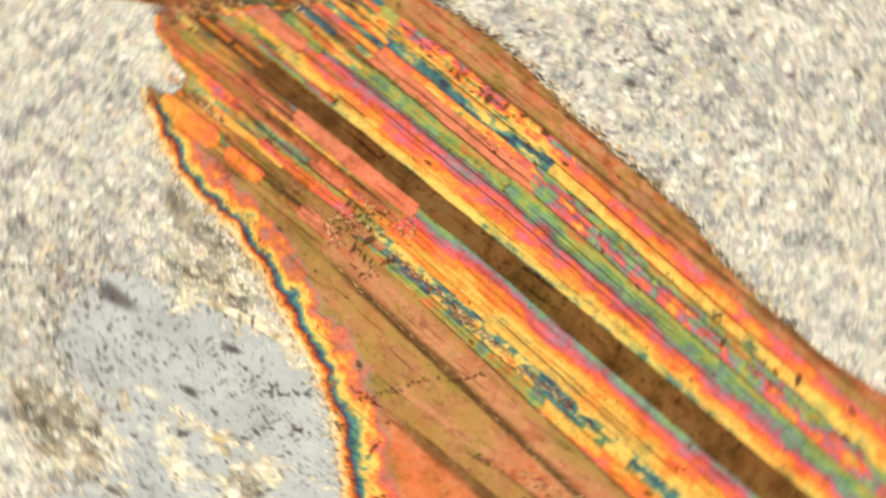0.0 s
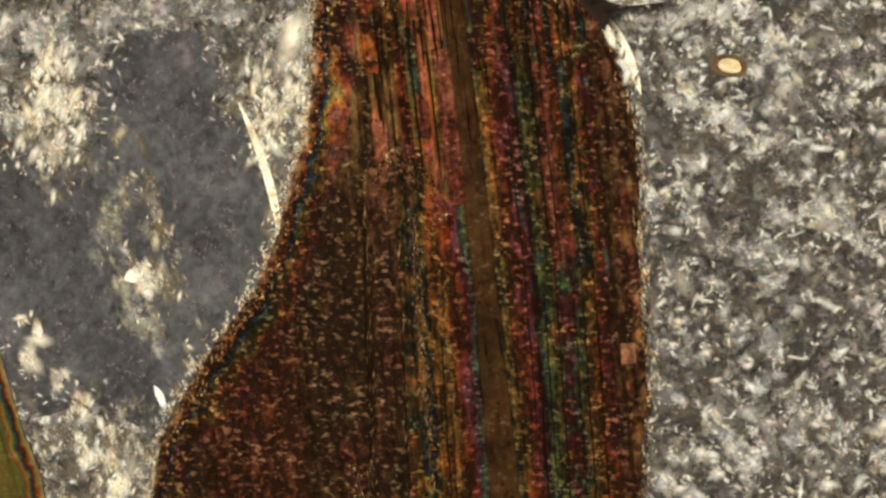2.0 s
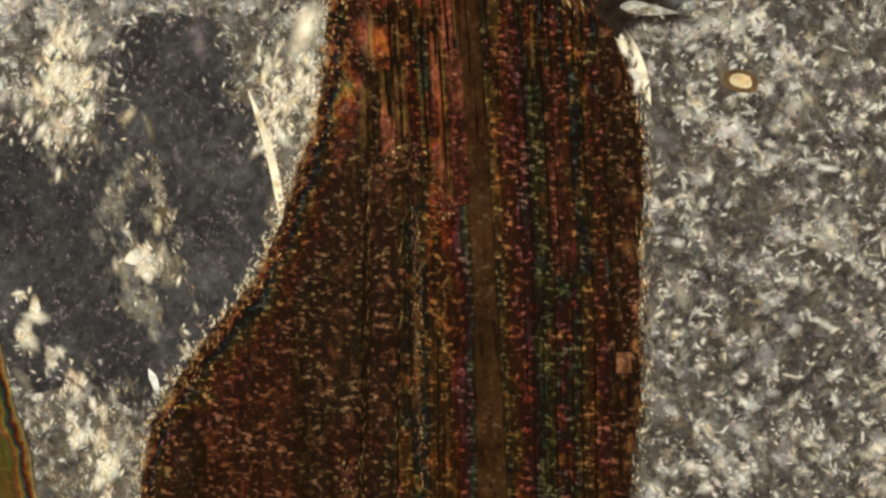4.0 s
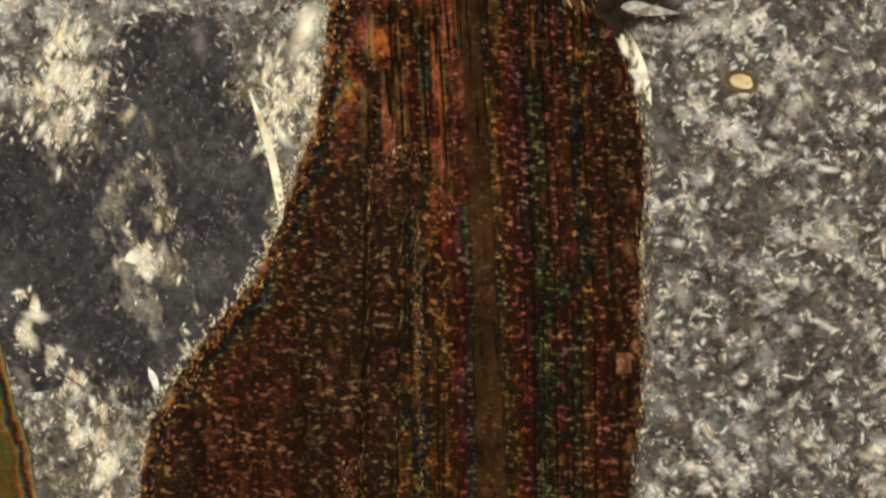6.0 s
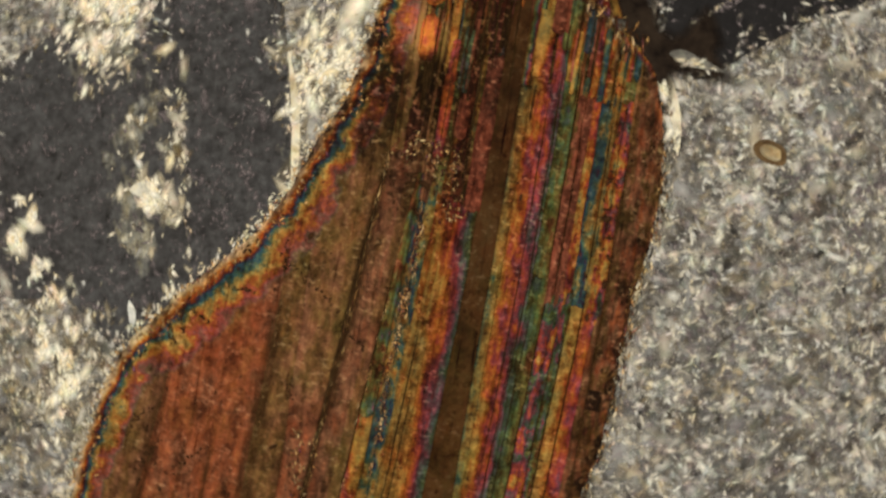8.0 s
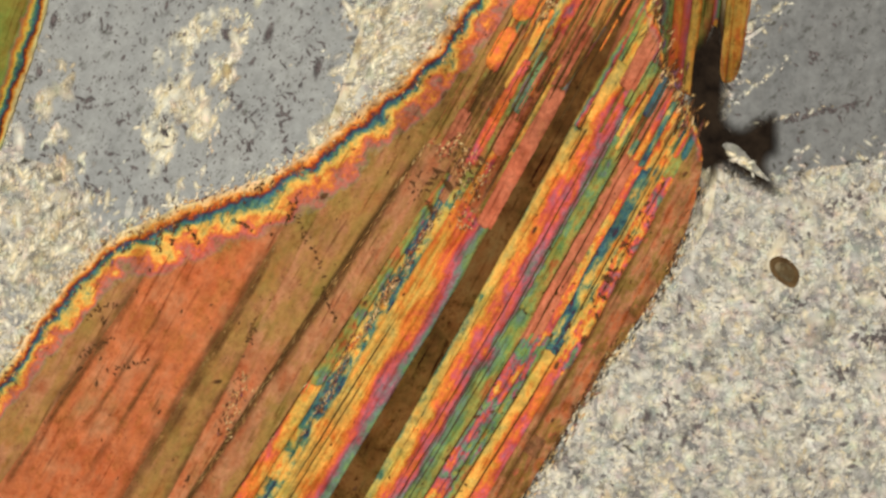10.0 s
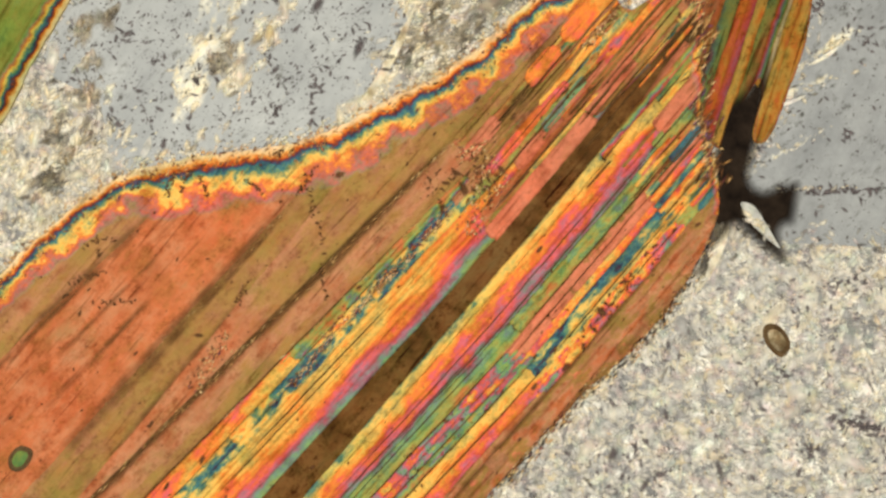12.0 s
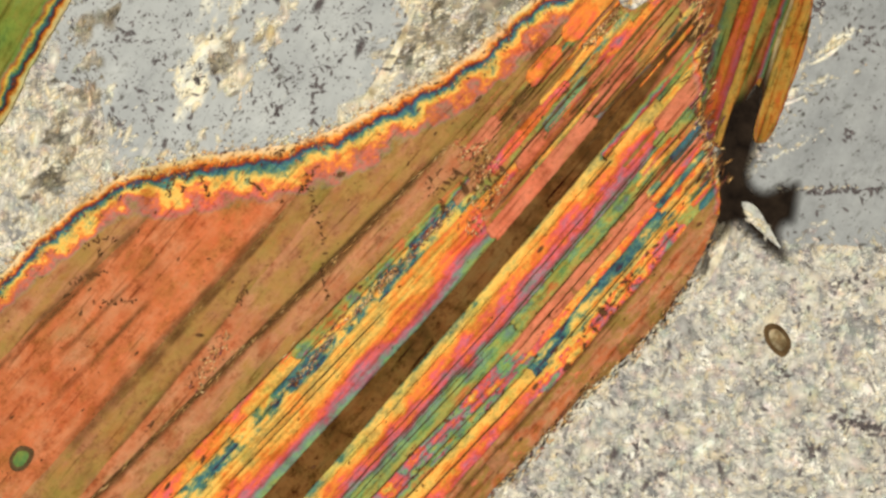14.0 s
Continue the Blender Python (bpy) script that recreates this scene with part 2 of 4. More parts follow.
M_SEAM = dull_material("cleavage_seam", (0.05, 0.024, 0.008), (0.16, 0.085, 0.03), 500.0, 0.7, 0.9, 0.08)
M_SOFT = dull_material("soft_seam", (0.11, 0.045, 0.014), (0.24, 0.11, 0.04), 400.0, 0.7, 1.3, 0.08, True)
M_SPECK = dull_material("dark_speck", (0.06, 0.05, 0.05), (0.2, 0.165, 0.16), 500.0, 0.7, 0.85)
M_PIT = dull_material("pit", (0.05, 0.025, 0.01), (0.16, 0.07, 0.03), 500.0, 0.7, 0.6, 0.15)
M_RIM = dull_material("dark_rim", (0.04, 0.022, 0.01), (0.16, 0.1, 0.045))
M_STAGE = dull_material("stage_metal", (0.02, 0.02, 0.02), (0.035, 0.035, 0.035), 60.0, 0.4)


# ---- mesh helpers ----
def mesh_of(name, verts, faces, material, floats=(), face_floats=(), smooth=False):
    me = bpy.data.meshes.new(name)
    me.from_pydata(verts, [], faces)
    for key, values in floats:
        me.attributes.new(key, "FLOAT", "POINT").data.foreach_set("value", np.asarray(values, np.float32))
    for key, values in face_floats:
        me.attributes.new(key, "FLOAT", "FACE").data.foreach_set("value", np.asarray(values, np.float32))
    me.materials.append(material)
    if smooth:
        me.polygons.foreach_set("use_smooth", [True] * len(me.polygons))
    me.update()
    return me


def thing(name, data, label, category, group="", kind=""):
    ob = new(name, data)
    TURNING.append(ob)
    return tagged(ob, label, category, group, kind)


def part(name, data, parent, label="", kind=""):
    ob = new(name, data)
    ob.parent = parent
    return tagged(ob, label, "", "", kind)


def ring(points, step=8.0, rough=4.0, seed=1):
    """A closed natural outline: a smooth curve through a few corners, roughened at two scales."""
    p = np.array(points, float)
    n = len(p)
    out = []
    for i in range(n):
        a, b, c, d = p[i - 1], p[i], p[(i + 1) % n], p[(i + 2) % n]
        m = max(2, int(np.linalg.norm(c - b) / step))
        for k in range(m):
            s = k / m
            out.append(0.5 * ((2 * b) + (c - a) * s + (2 * a - 5 * b + 4 * c - d) * s ** 2 + (3 * b - a - 3 * c + d) * s ** 3))
    out = np.array(out)
    for q in out:
        for f, amp in ((0.012, 1.0), (0.05, 0.55), (0.13, 0.3)):
            w = noise.noise_vector(Vector((q[0] * f, q[1] * f, seed * 7.3)))
            q += np.array((w.x, w.y)) * rough * amp
    return out


def inside(poly, pts):
    x, y = pts[:, 0], pts[:, 1]
    hit = np.zeros(len(pts), bool)
    for (x1, y1), (x2, y2) in zip(poly, np.roll(poly, -1, axis=0)):
        if y1 != y2:
            hit ^= ((y1 > y) != (y2 > y)) & (x < (x2 - x1) * (y - y1) / (y2 - y1) + x1)
    return hit


def nearest(poly, pts):
    best = np.full(len(pts), 1e9)
    foot = np.zeros_like(pts)
    for a, b in zip(poly, np.roll(poly, -1, axis=0)):
        d = b - a
        s = np.clip(((pts - a) @ d) / max(d @ d, 1e-9), 0, 1)
        q = a + s[:, None] * d
        r = np.linalg.norm(pts - q, axis=1)
        near = r < best
        best[near], foot[near] = r[near], q[near]
    return best, foot


def sheet(name, poly, grid_pts, shape, z_top, z_low, material, attrs):
    """A thick sheet from a grid of plan points, trimmed to the outline, with closed sides."""
    ins = inside(poly, grid_pts)
    dist, foot = nearest(poly, grid_pts)
    pts = np.where(ins[:, None], grid_pts, foot)
    n, m = shape
    faces = []
    for i in range(n - 1):
        for j in range(m - 1):
            f = (i * m + j, (i + 1) * m + j, (i + 1) * m + j + 1, i * m + j + 1)
            if ins[f[0]] or ins[f[1]] or ins[f[2]] or ins[f[3]]:
                faces.append(f)
    if not faces:
        return None
    faces = largest(faces)
    used = sorted({v for f in faces for v in f})
    index = {v: k for k, v in enumerate(used)}
    edge = {}
    for f in faces:
        for a, b in zip(f, f[1:] + f[:1]):
            edge[a, b] = 1
    rim = [(a, b) for a, b in edge if (b, a) not in edge]
    faces = [tuple(index[v] for v in f) for f in faces]
    verts = [at(pts[v][0], pts[v][1], z_top[v]) for v in used]
    low = {}
    for a, b in rim:
        for v in (a, b):
            if v not in low:
                low[v] = len(verts)
                verts.append(at(pts[v][0], pts[v][1], z_low))
        faces.append((index[b], index[a], low[a], low[b]))
    order = used + list(low)
    d = np.where(ins, dist, 0.0)
    floats = [(k, np.asarray(fn(pts, d))[order]) for k, fn in attrs.items()]
    return mesh_of(name, verts, faces, material, floats)


def largest(faces):
    """The largest connected piece of a face list."""
    root = {}

    def find(v):
        while root.setdefault(v, v) != v:
            root[v] = root[root[v]]
            v = root[v]
        return v
    for f in faces:
        for v in f[1:]:
            root[find(f[0])] = find(v)
    groups = {}
    for f in faces:
        groups.setdefault(find(f[0]), []).append(f)
    return max(groups.values(), key=len)


def along(u, v, degrees):
    """Lamella coordinates (u up the cleavage, v across it) to the plan."""
    c, s = math.cos(radians(degrees)), math.sin(radians(degrees))
    return np.stack([u * c + v * s, -u * s + v * c], axis=-1)


def lamella(name, poly, degrees, row, material, parent, bend, wedge, z=6.0, seed=0, step=8.0, label="", rag=1.0, blunt=0.0, tilt=0.03, taper=0.0, joint=1.0, shift=(0, 1, 0)):
    """One leaf of mica: v0, v1, retardation at both sides, and its stretch of u."""
    v0, v1, r0, r1, u0, u1 = row
    rng = random.Random(seed)
    nu, nv = max(3, int((u1 - u0) / step)), max(2, int((v1 - v0) / step) + 1)
    lift, phase = rng.uniform(-0.8, 0.8), rng.uniform(0, 100)
    pts, top, ret, core, side = [], [], [], [], []
    for i in range(nu + 1):
        for j in range(nv + 1):
            k = j / nv
            v = v0 + (v1 - v0) * k
            pull = blunt * (v1 - v0) / 2 * (1 - math.sqrt(max(0.0, 1 - (2 * k - 1) ** 2)))
            end = 9 * noise.noise(Vector((v * 0.15, phase, 0)))
            a, b = u0 + pull + end, u1 - pull + end
            u = a + (b - a) * i / nu
            e = v0 if k < 0.5 else v1
            wob = (2.2 * noise.noise(Vector((u * 0.012, e * 0.05, 3.1))) + 1.3 * noise.noise(Vector((u * 0.07, e * 0.05, 9.2)))) * abs(2 * k - 1)
            shut = 1 - taper * i / nu
            v = (v0 + v1) / 2 + (v - (v0 + v1) / 2) * shut
            pts.append((u, v + bend(u, v) + wob))
            top.append(z + lift + 1.2 * (4 * k * (1 - k)) ** 0.5)
            ret.append(r0 + (r1 - r0) * k + shift[2] * min(1.0, max(0.0, (u - shift[0]) / shift[1])))
            side.append(9.0 if not joint else min(9.0, (v1 - v0) * min(k, 1 - k), (b - a) * min(i, nu - i) / nu))
            core.append(4 * k * (1 - k) * min(1.0, 6 * i / nu, 6 * (1 - i / nu)))
    pts, ret, core = np.array(pts), np.array(ret), np.array(core)
    plan = along(pts[:, 0], pts[:, 1], degrees)
    lean = rng.uniform(-tilt, tilt)
    me = sheet(name, poly, plan, (nu + 1, nv + 1), np.array(top), 0.0, material, {
        "ret": lambda p, d: ret, "wedge": lambda p, d: wedge(p, d), "rag": lambda p, d: np.full(len(p), rag), "core": lambda p, d: core, "side": lambda p, d: np.where(p[:, 1] > 1000 - 0.956 * p[:, 0], np.minimum(side, 0.7 * d), side),
        "axis": lambda p, d: lean + np.where(0.7604 * p[:, 0] + 0.6494 * p[:, 1] < 800, -0.03, 0.02) - 0.52 * np.exp(-((p[:, 0] - 965) / 38) ** 2 - ((p[:, 1] - 112) / 46) ** 2) + 0.2 * np.exp(-((p[:, 0] - 900) / 170) ** 2 - ((p[:, 1] - 170) / 140) ** 2) + np.array([(1 - q / 34) * (0.3 * noise.noise(Vector((x * 0.026, y * 0.026, 1.7))) + 0.3 * noise.noise(Vector((x * 0.11, y * 0.11, 4.2)))) if q < 34 else 0.0 for (x, y), q in zip(p, d)])})
    return part(name, me, parent, label) if me else None


def grains(name, cx, cy, length, width, angle, z, height, axis, ret, material, rng, leak=0.0):
    """Many small lens-shaped crystals in one mesh; each has its own optic axis and retardation."""
    n, k = len(cx), 7
    ph = np.linspace(0, 2 * math.pi, k, endpoint=False)
    rad = rng.uniform(0.7, 1.25, (n, k))
    lx, ly = np.cos(ph) * length[:, None] / 2 * rad, np.sin(ph) * width[:, None] / 2 * rad
    c, s = np.cos(angle)[:, None], np.sin(angle)[:, None]
    X, Y = cx[:, None] + lx * c - ly * s, cy[:, None] + lx * s + ly * c
    verts = np.zeros((n, k + 1, 3))
    verts[:, :k, 0], verts[:, :k, 1], verts[:, :k, 2] = (X - 784) * K, (441 - Y) * K, z[:, None] * K
    verts[:, k, 0], verts[:, k, 1], verts[:, k, 2] = (cx - 784) * K, (441 - cy) * K, (z + height) * K
    base = (np.arange(n) * (k + 1))[:, None]
    i = np.arange(k)[None, :]
    tri = np.stack([base + i, base + k + 0 * i, base + (i + 1) % k], axis=-1).reshape(-1, 3)
    core = np.zeros((n, k + 1))
    core[:, k] = 1
    return mesh_of(name, verts.reshape(-1, 3).tolist(), tri.tolist(), material, (("core", core.ravel()),),
                   (("axis", np.repeat(axis, k)), ("ret", np.repeat(ret, k)), ("leak", np.repeat(np.zeros(n) + leak, k))))


def plate(name, poly, z_low, z_top, material, ret, axis, bevel=3.0, leak=0.0):
    """A flat crystal with a worn, bevelled edge."""
    mid = poly.mean(axis=0)
    n = len(poly)
    inner = poly + (mid - poly) / np.linalg.norm(mid - poly, axis=1)[:, None] * bevel
    verts = [at(*q, z_low) for q in poly] + [at(*q, z_top - bevel * 0.3) for q in poly] + [at(*q, z_top) for q in inner]
    faces = [tuple(range(2 * n, 3 * n))]
    for i in range(n):
        j = (i + 1) % n
        faces += [(j, i, n + i, n + j), (n + j, n + i, 2 * n + i, 2 * n + j)]
    if sum(a[0] * b[1] - b[0] * a[1] for a, b in zip(poly, np.roll(poly, -1, axis=0))) > 0:
        faces = [f[::-1] for f in faces]
    m = len(verts)
    return mesh_of(name, verts, faces, material, (("ret", [ret] * m), ("axis", [axis] * m), ("wedge", [9e3] * m), ("rag", [1.0] * m), ("core", [1.0] * m), ("side", [9.0] * m), ("leak", [leak] * m)))


# ---- the stage and the groundmass ----
def stage_plate():
    bm = bmesh.new()
    bmesh.ops.create_cone(bm, cap_ends=True, segments=96, radius1=0.19, radius2=0.19, depth=0.006)
    bmesh.ops.translate(bm, verts=bm.verts, vec=(0, 0, -0.0062))
    bmesh.ops.bevel(bm, geom=[e for e in bm.edges if len(e.link_faces) == 2 and abs(e.verts[0].co.z - e.verts[1].co.z) < 1e-6], offset=0.001, segments=2, affect="EDGES")
    me = bpy.data.meshes.new("stage")
    bm.to_mesh(me)
    bm.free()
    me.materials.append(M_STAGE)
    tagged(new("stage", me), "black metal microscope stage under the rock section", "stage", "", "structure")


def bench():
    bm = bmesh.new()
    bmesh.ops.create_cube(bm, size=1.0)
    bmesh.ops.scale(bm, verts=bm.verts, vec=(1.6, 1.0, 0.03))
    bmesh.ops.translate(bm, verts=bm.verts, vec=(0, 0, -0.0243))
    bmesh.ops.bevel(bm, geom=list(bm.edges), offset=0.003, segments=2, affect="EDGES")
    me = bpy.data.meshes.new("bench_top")
    bm.to_mesh(me)
    bm.free()
    me.materials.append(M_STAGE)
    tagged(new("bench_top", me), "plain black bench top under the stage", "bench", "", "structure")


CENTRE = (789.0, 458.0)


def groundmass():
    """The rock slice: a thin round slab, closed over by fine interlocking crystals."""
    rng = np.random.default_rng(4)
    disc = np.array([(CENTRE[0] + 1080 * math.cos(a), CENTRE[1] + 1080 * math.sin(a)) for a in np.linspace(0, 2 * math.pi, 160, endpoint=False)])
    slab = thing("groundmass", plate("groundmass", disc, -31.0, 0.0, M_GROUND, 240.0, 0.1),
                 "pale grey and cream fine-grained groundmass of a rock slice", "rock", "", "structure")
    n = 85000
    r, a = 1060 * np.sqrt(rng.uniform(0, 1, n)), rng.uniform(0, 2 * math.pi, n)
    cx, cy = CENTRE[0] + r * np.cos(a), CENTRE[1] + r * np.sin(a)
    size = rng.lognormal(0.0, 0.55, n)
    ret = np.clip(rng.normal(245, 60, n), 110, 430)
    # neighbouring grains are alike, in small clumps; one stretch leans another way
    lump = np.array([1.1 * noise.noise(Vector((x * 0.03, y * 0.03, 5.5))) + 0.6 * noise.noise(Vector((x * 0.07, y * 0.07, 2.5))) for x, y in zip(cx, cy)])
    cloud = np.exp(-((cx - 740) ** 2 + (cy + 270) ** 2) / 290 ** 2)
    axis = 0.28 * np.clip(lump, -0.5, 0.5) * (1 - cloud) - 0.27 * cloud + rng.normal(0, 0.1, n)
    # matted clumps never go fully dark
    matted = np.clip(0.95 * lump + rng.normal(0.03, 0.13, n), 0, 0.75)
    ret = np.clip(ret - 45, 120, 330)
    me = grains("felt", cx, cy, 19 * size, 8 * size * rng.uniform(0.5, 1.6, n), rng.uniform(0, math.pi, n), rng.uniform(0.0, 0.6, n),
                rng.uniform(0.4, 1.0, n), axis, ret, M_FELT, rng, matted)
    part("felt", me, slab, "felt of tiny interlocking white and grey crystals", "stuff")
    specks(slab, np.array([(860, 900), (1300, 470), (1800, 450), (1500, 1300), (700, 1350)]), 2600, 15, 1.9, 3.0)
    # knots of brighter grains, their painted dimming held back while the felt goes dark
    m = 26000
    r, a = 1050 * np.sqrt(rng.uniform(0, 1, m)), rng.uniform(0, 2 * math.pi, m)
    cx, cy = CENTRE[0] + r * np.cos(a), CENTRE[1] + r * np.sin(a)
    knot = np.array([noise.noise(Vector((x * 0.034, y * 0.034, 8.1))) + 0.6 * noise.noise(Vector((x * 0.011, y * 0.011, 3.3))) for x, y in zip(cx, cy)])
    keep = (knot + rng.normal(0, 0.1, m) > 0.15) & ((cx - 740) ** 2 + (cy + 270) ** 2 > 260 ** 2)
    cx, cy, knot = cx[keep], cy[keep], knot[keep]
    m = len(cx)
    size = rng.lognormal(0.0, 0.5, m)
    me = grains("bright_knots", cx, cy, 17 * size, 7 * size * rng.uniform(0.5, 1.6, m), rng.uniform(0, math.pi, m), np.full(m, 0.7), rng.uniform(0.4, 1.0, m),
                rng.normal(0, 0.16, m), np.clip(rng.normal(255, 30, m), 180, 340), M_LATH, rng, rng.uniform(0.4, 1.0, m))
    part("bright_knots", me, slab, "bright white knots in the felt", "stuff")
    # the larger laths, each its own piece
    laths = [lath_mesh(k) for k in range(6)]
    for k in range(45):
        x, y = rng.uniform(850, 1750), rng.uniform(380, 1400)
        if math.hypot(x - CENTRE[0], y - CENTRE[1]) > 1020:
            continue
        ob = part("lath", laths[k % 6], slab)
        ob.matrix_basis = pose(*at(x, y, 1.0), 0, 0, rng.uniform(0, 180))


def lath_mesh(k):
    rng = random.Random(70 + k)
    l, w = rng.uniform(11, 20), rng.uniform(3, 5)
    pts = [(-l, 0), (-l * 0.6, w * rng.uniform(0.7, 1)), (l * 0.5, w), (l, w * 0.2), (l * 0.6, -w), (-l * 0.5, -w * rng.uniform(0.6, 1))]
    verts = [(x * K, y * K, -K) for x, y in pts] + [(x * K * 0.8, y * K * 0.6, 0.9 * K) for x, y in pts]
    faces = [tuple(range(6, 12))] + [(i, (i + 1) % 6, 6 + (i + 1) % 6, 6 + i) for i in range(6)]
    faces = [f[::-1] for f in faces]
    return mesh_of("lath", verts, faces, M_LATH, (("ret", [rng.uniform(200, 300)] * 12), ("axis", [0.0] * 12), ("core", [0.0] * 6 + [0.8] * 6)))


# ---- feldspar with sericite ----
def feldspar(outline, label, seed, axis, ret, patches):
    """A broad crystal; patches: x, y, length, width, degrees of its altered parts."""
    poly = ring(outline, 9, 7, seed)
    lo, hi = poly.min(axis=0) - 12, poly.max(axis=0) + 12
    nx, ny = int((hi[0] - lo[0]) / 12) + 2, int((hi[1] - lo[1]) / 12) + 2
    grid = np.array([(lo[0] + 12 * i, hi[1] - 12 * j) for i in range(nx) for j in range(ny)])

    def altered(p, d):
        a = np.zeros(len(p))
        for x, y, l, w, deg in patches:
            c, s = math.cos(radians(deg)), math.sin(radians(deg))
            q, r = (p[:, 0] - x) * c - (p[:, 1] - y) * s, (p[:, 0] - x) * s + (p[:, 1] - y) * c
            a = np.maximum(a, 0.7 * np.exp(-(q / l * 1.7) ** 2 - (r / w * 1.5) ** 2))
        return a
    me = sheet("feldspar_crystal", poly, grid, (nx, ny), np.full(len(grid), 2.2), -0.5, M_FELDSPAR, {
        "ret": lambda p, d: np.full(len(p), ret), "axis": lambda p, d: np.full(len(p), axis), "altered": altered})
    ob = thing("feldspar_crystal", me, label, "crystal", "feldspar crystals")
    rng = np.random.default_rng(seed)
    k = rng.integers(0, len(poly), 700)
    n = len(k)
    me = grains("ragged_margin", poly[k, 0] + rng.normal(0, 22, n), poly[k, 1] + rng.normal(0, 22, n), rng.uniform(8, 30, n), rng.uniform(5, 12, n), rng.uniform(0, 3, n), np.full(n, 2.4),
                rng.uniform(0.3, 0.8, n), rng.normal(0, 0.35, n), rng.normal(220, 50, n), M_FELT, rng)
    part("ragged_margin", me, ob, "felted margin where the crystal meets the groundmass", "stuff")
    return ob


def specks(parent, poly, n, seed, z, size=7.0, tilt=None, material=None):
    """Dark dusty inclusions scattered in a crystal."""
    rng = np.random.default_rng(seed)
    lo, hi = poly.min(axis=0), poly.max(axis=0)
    p = rng.uniform(lo, hi, (n * 6, 2))
    thick = np.array([noise.noise(Vector((q[0] * 0.02, q[1] * 0.02, seed))) for q in p])
    p = p[inside(poly, p) & (thick > rng.uniform(-0.6, 0.5, len(p)))][:n]
    m = len(p)
    s = rng.lognormal(0, 0.65, m) * size
    ang = rng.normal(tilt, 0.35, m) if tilt is not None else rng.uniform(0, math.pi, m)
    me = grains("dust", p[:, 0], p[:, 1], s * 1.7, s * 0.75, ang, np.full(m, z), np.full(m, 0.3), np.zeros(m), np.full(m, 200.0), material or M_SPECK, rng)
    part("dust", me, parent, "dark dusty specks", "stuff")


def sericite(x, y, length, width, degrees, n, seed, z=2.4, size=7.0, flat=0.0, label="cream patch of fine flaky sericite in the feldspar", gaps=0.06, lean=-0.13):
    rng = np.random.default_rng(seed)
    n *= 2
    a, b = rng.normal(0, 0.5, n) * length / 1.6, rng.normal(0, 0.55, n) * width / 1.6
    c, s = math.cos(radians(degrees)), math.sin(radians(degrees))
    cx, cy = x + a * c + b * s, y - a * s + b * c
    lump = np.array([noise.noise(Vector((px * 0.032, py * 0.032, seed * 1.7))) for px, py in zip(cx, cy)])
    keep = lump + rng.normal(0, 0.16, n) > gaps
    cx, cy = cx[keep], cy[keep]
    n = len(cx)
    sz = rng.lognormal(0, 0.6, n) * size
    ang = -radians(degrees) + rng.normal(0, 0.5, n)
    me = grains("sericite_patch", cx, cy, sz * 2.0, sz * 0.8, ang, z + rng.uniform(0, 0.8, n), rng.uniform(0.3, 1.0, n),
                rng.normal(lean, 0.2, n) * (1 - flat) - 0.75 * flat, np.clip(rng.normal(265, 40, n), 170, 380), M_FLAKES, rng)
    thing("sericite_patch", me, label, "mineral patch", "sericite patches", "stuff")


def flake(x, y, length, width, degrees, ret, axis, label, z=4.0, material=None, bend=-0.05):
    """A thin curved sliver that tapers to both ends."""
    c, s = math.cos(radians(degrees)), math.sin(radians(degrees))
    n = 9
    side = []
    for sign in (1, -1):
        for k in range(n):
            q = (k / (n - 1) if sign > 0 else 1 - k / (n - 1)) * 2 - 1
            if sign < 0 and k in (0, n - 1):
                continue
            w = width / 2 * max(0.06, 1 - abs(q) ** 2.4) * (1 + 0.25 * noise.noise(Vector((q * 3, x, y))))
            a, b = q * length / 2, sign * w + bend * length * (q * q - 0.4)
            side.append((x + a * c + b * s, y - a * s + b * c))
    thing("mineral_sliver", plate("mineral_sliver", np.array(side), -0.5, z, material or M_SERICITE, ret, axis, 1.0, 0.5), label, "sliver", "bright slivers")


FELDSPAR_A = [(205, 298), (250, 345), (400, 330), (510, 310), (630, 270), (705, 190), (735, 20), (780, -120), (660, -230), (520, -150), (400, -230), (200, -190), (128, -14), (84, 112), (176, 182)]
FELDSPAR_B = [(1300, 330), (1330, 425), (1430, 432), (1570, 442), (1720, 430), (1780, 120), (1620, -120), (1440, -80), (1425, 70), (1370, 220)]


# ---- the large mica ----
OUTLINE = [(-420, 800), (-200, 640), (0, 484), (100, 398), (190, 328), (250, 298), (330, 282), (420, 270), (510, 256), (565, 240), (620, 222), (700, 172),
           (790, 130), (850, 82), (940, 8), (1020, -34), (1096, -64), (1090, -14), (1111, 19), (1162, -9), (1226, -34), (1246, 60), (1244, 200), (1268, 330), (1262, 400),
           (1196, 528), (1112, 622), (1034, 698), (965, 766), (905, 838), (850, 890), (748, 974), (620, 1100), (525, 1235), (400, 1400), (100, 1350), (-300, 1100)]


def bend_main(u, v):
    """How far the cleavage planes swing from their mean direction."""
    swing = np.interp(v, [464, 560, 622, 668, 745, 805, 835, 880, 937, 985, 1040, 1130, 1173, 1190], [0.1, 0.05, 0.032, -0.02, 0.086, 0.074, 0.03, 0.055, 0.03, 0.008, 0.04, 0.05, 0.035, 0.01])
    return float(swing) * min(u, 330.0 if v < 900 else 130.0)


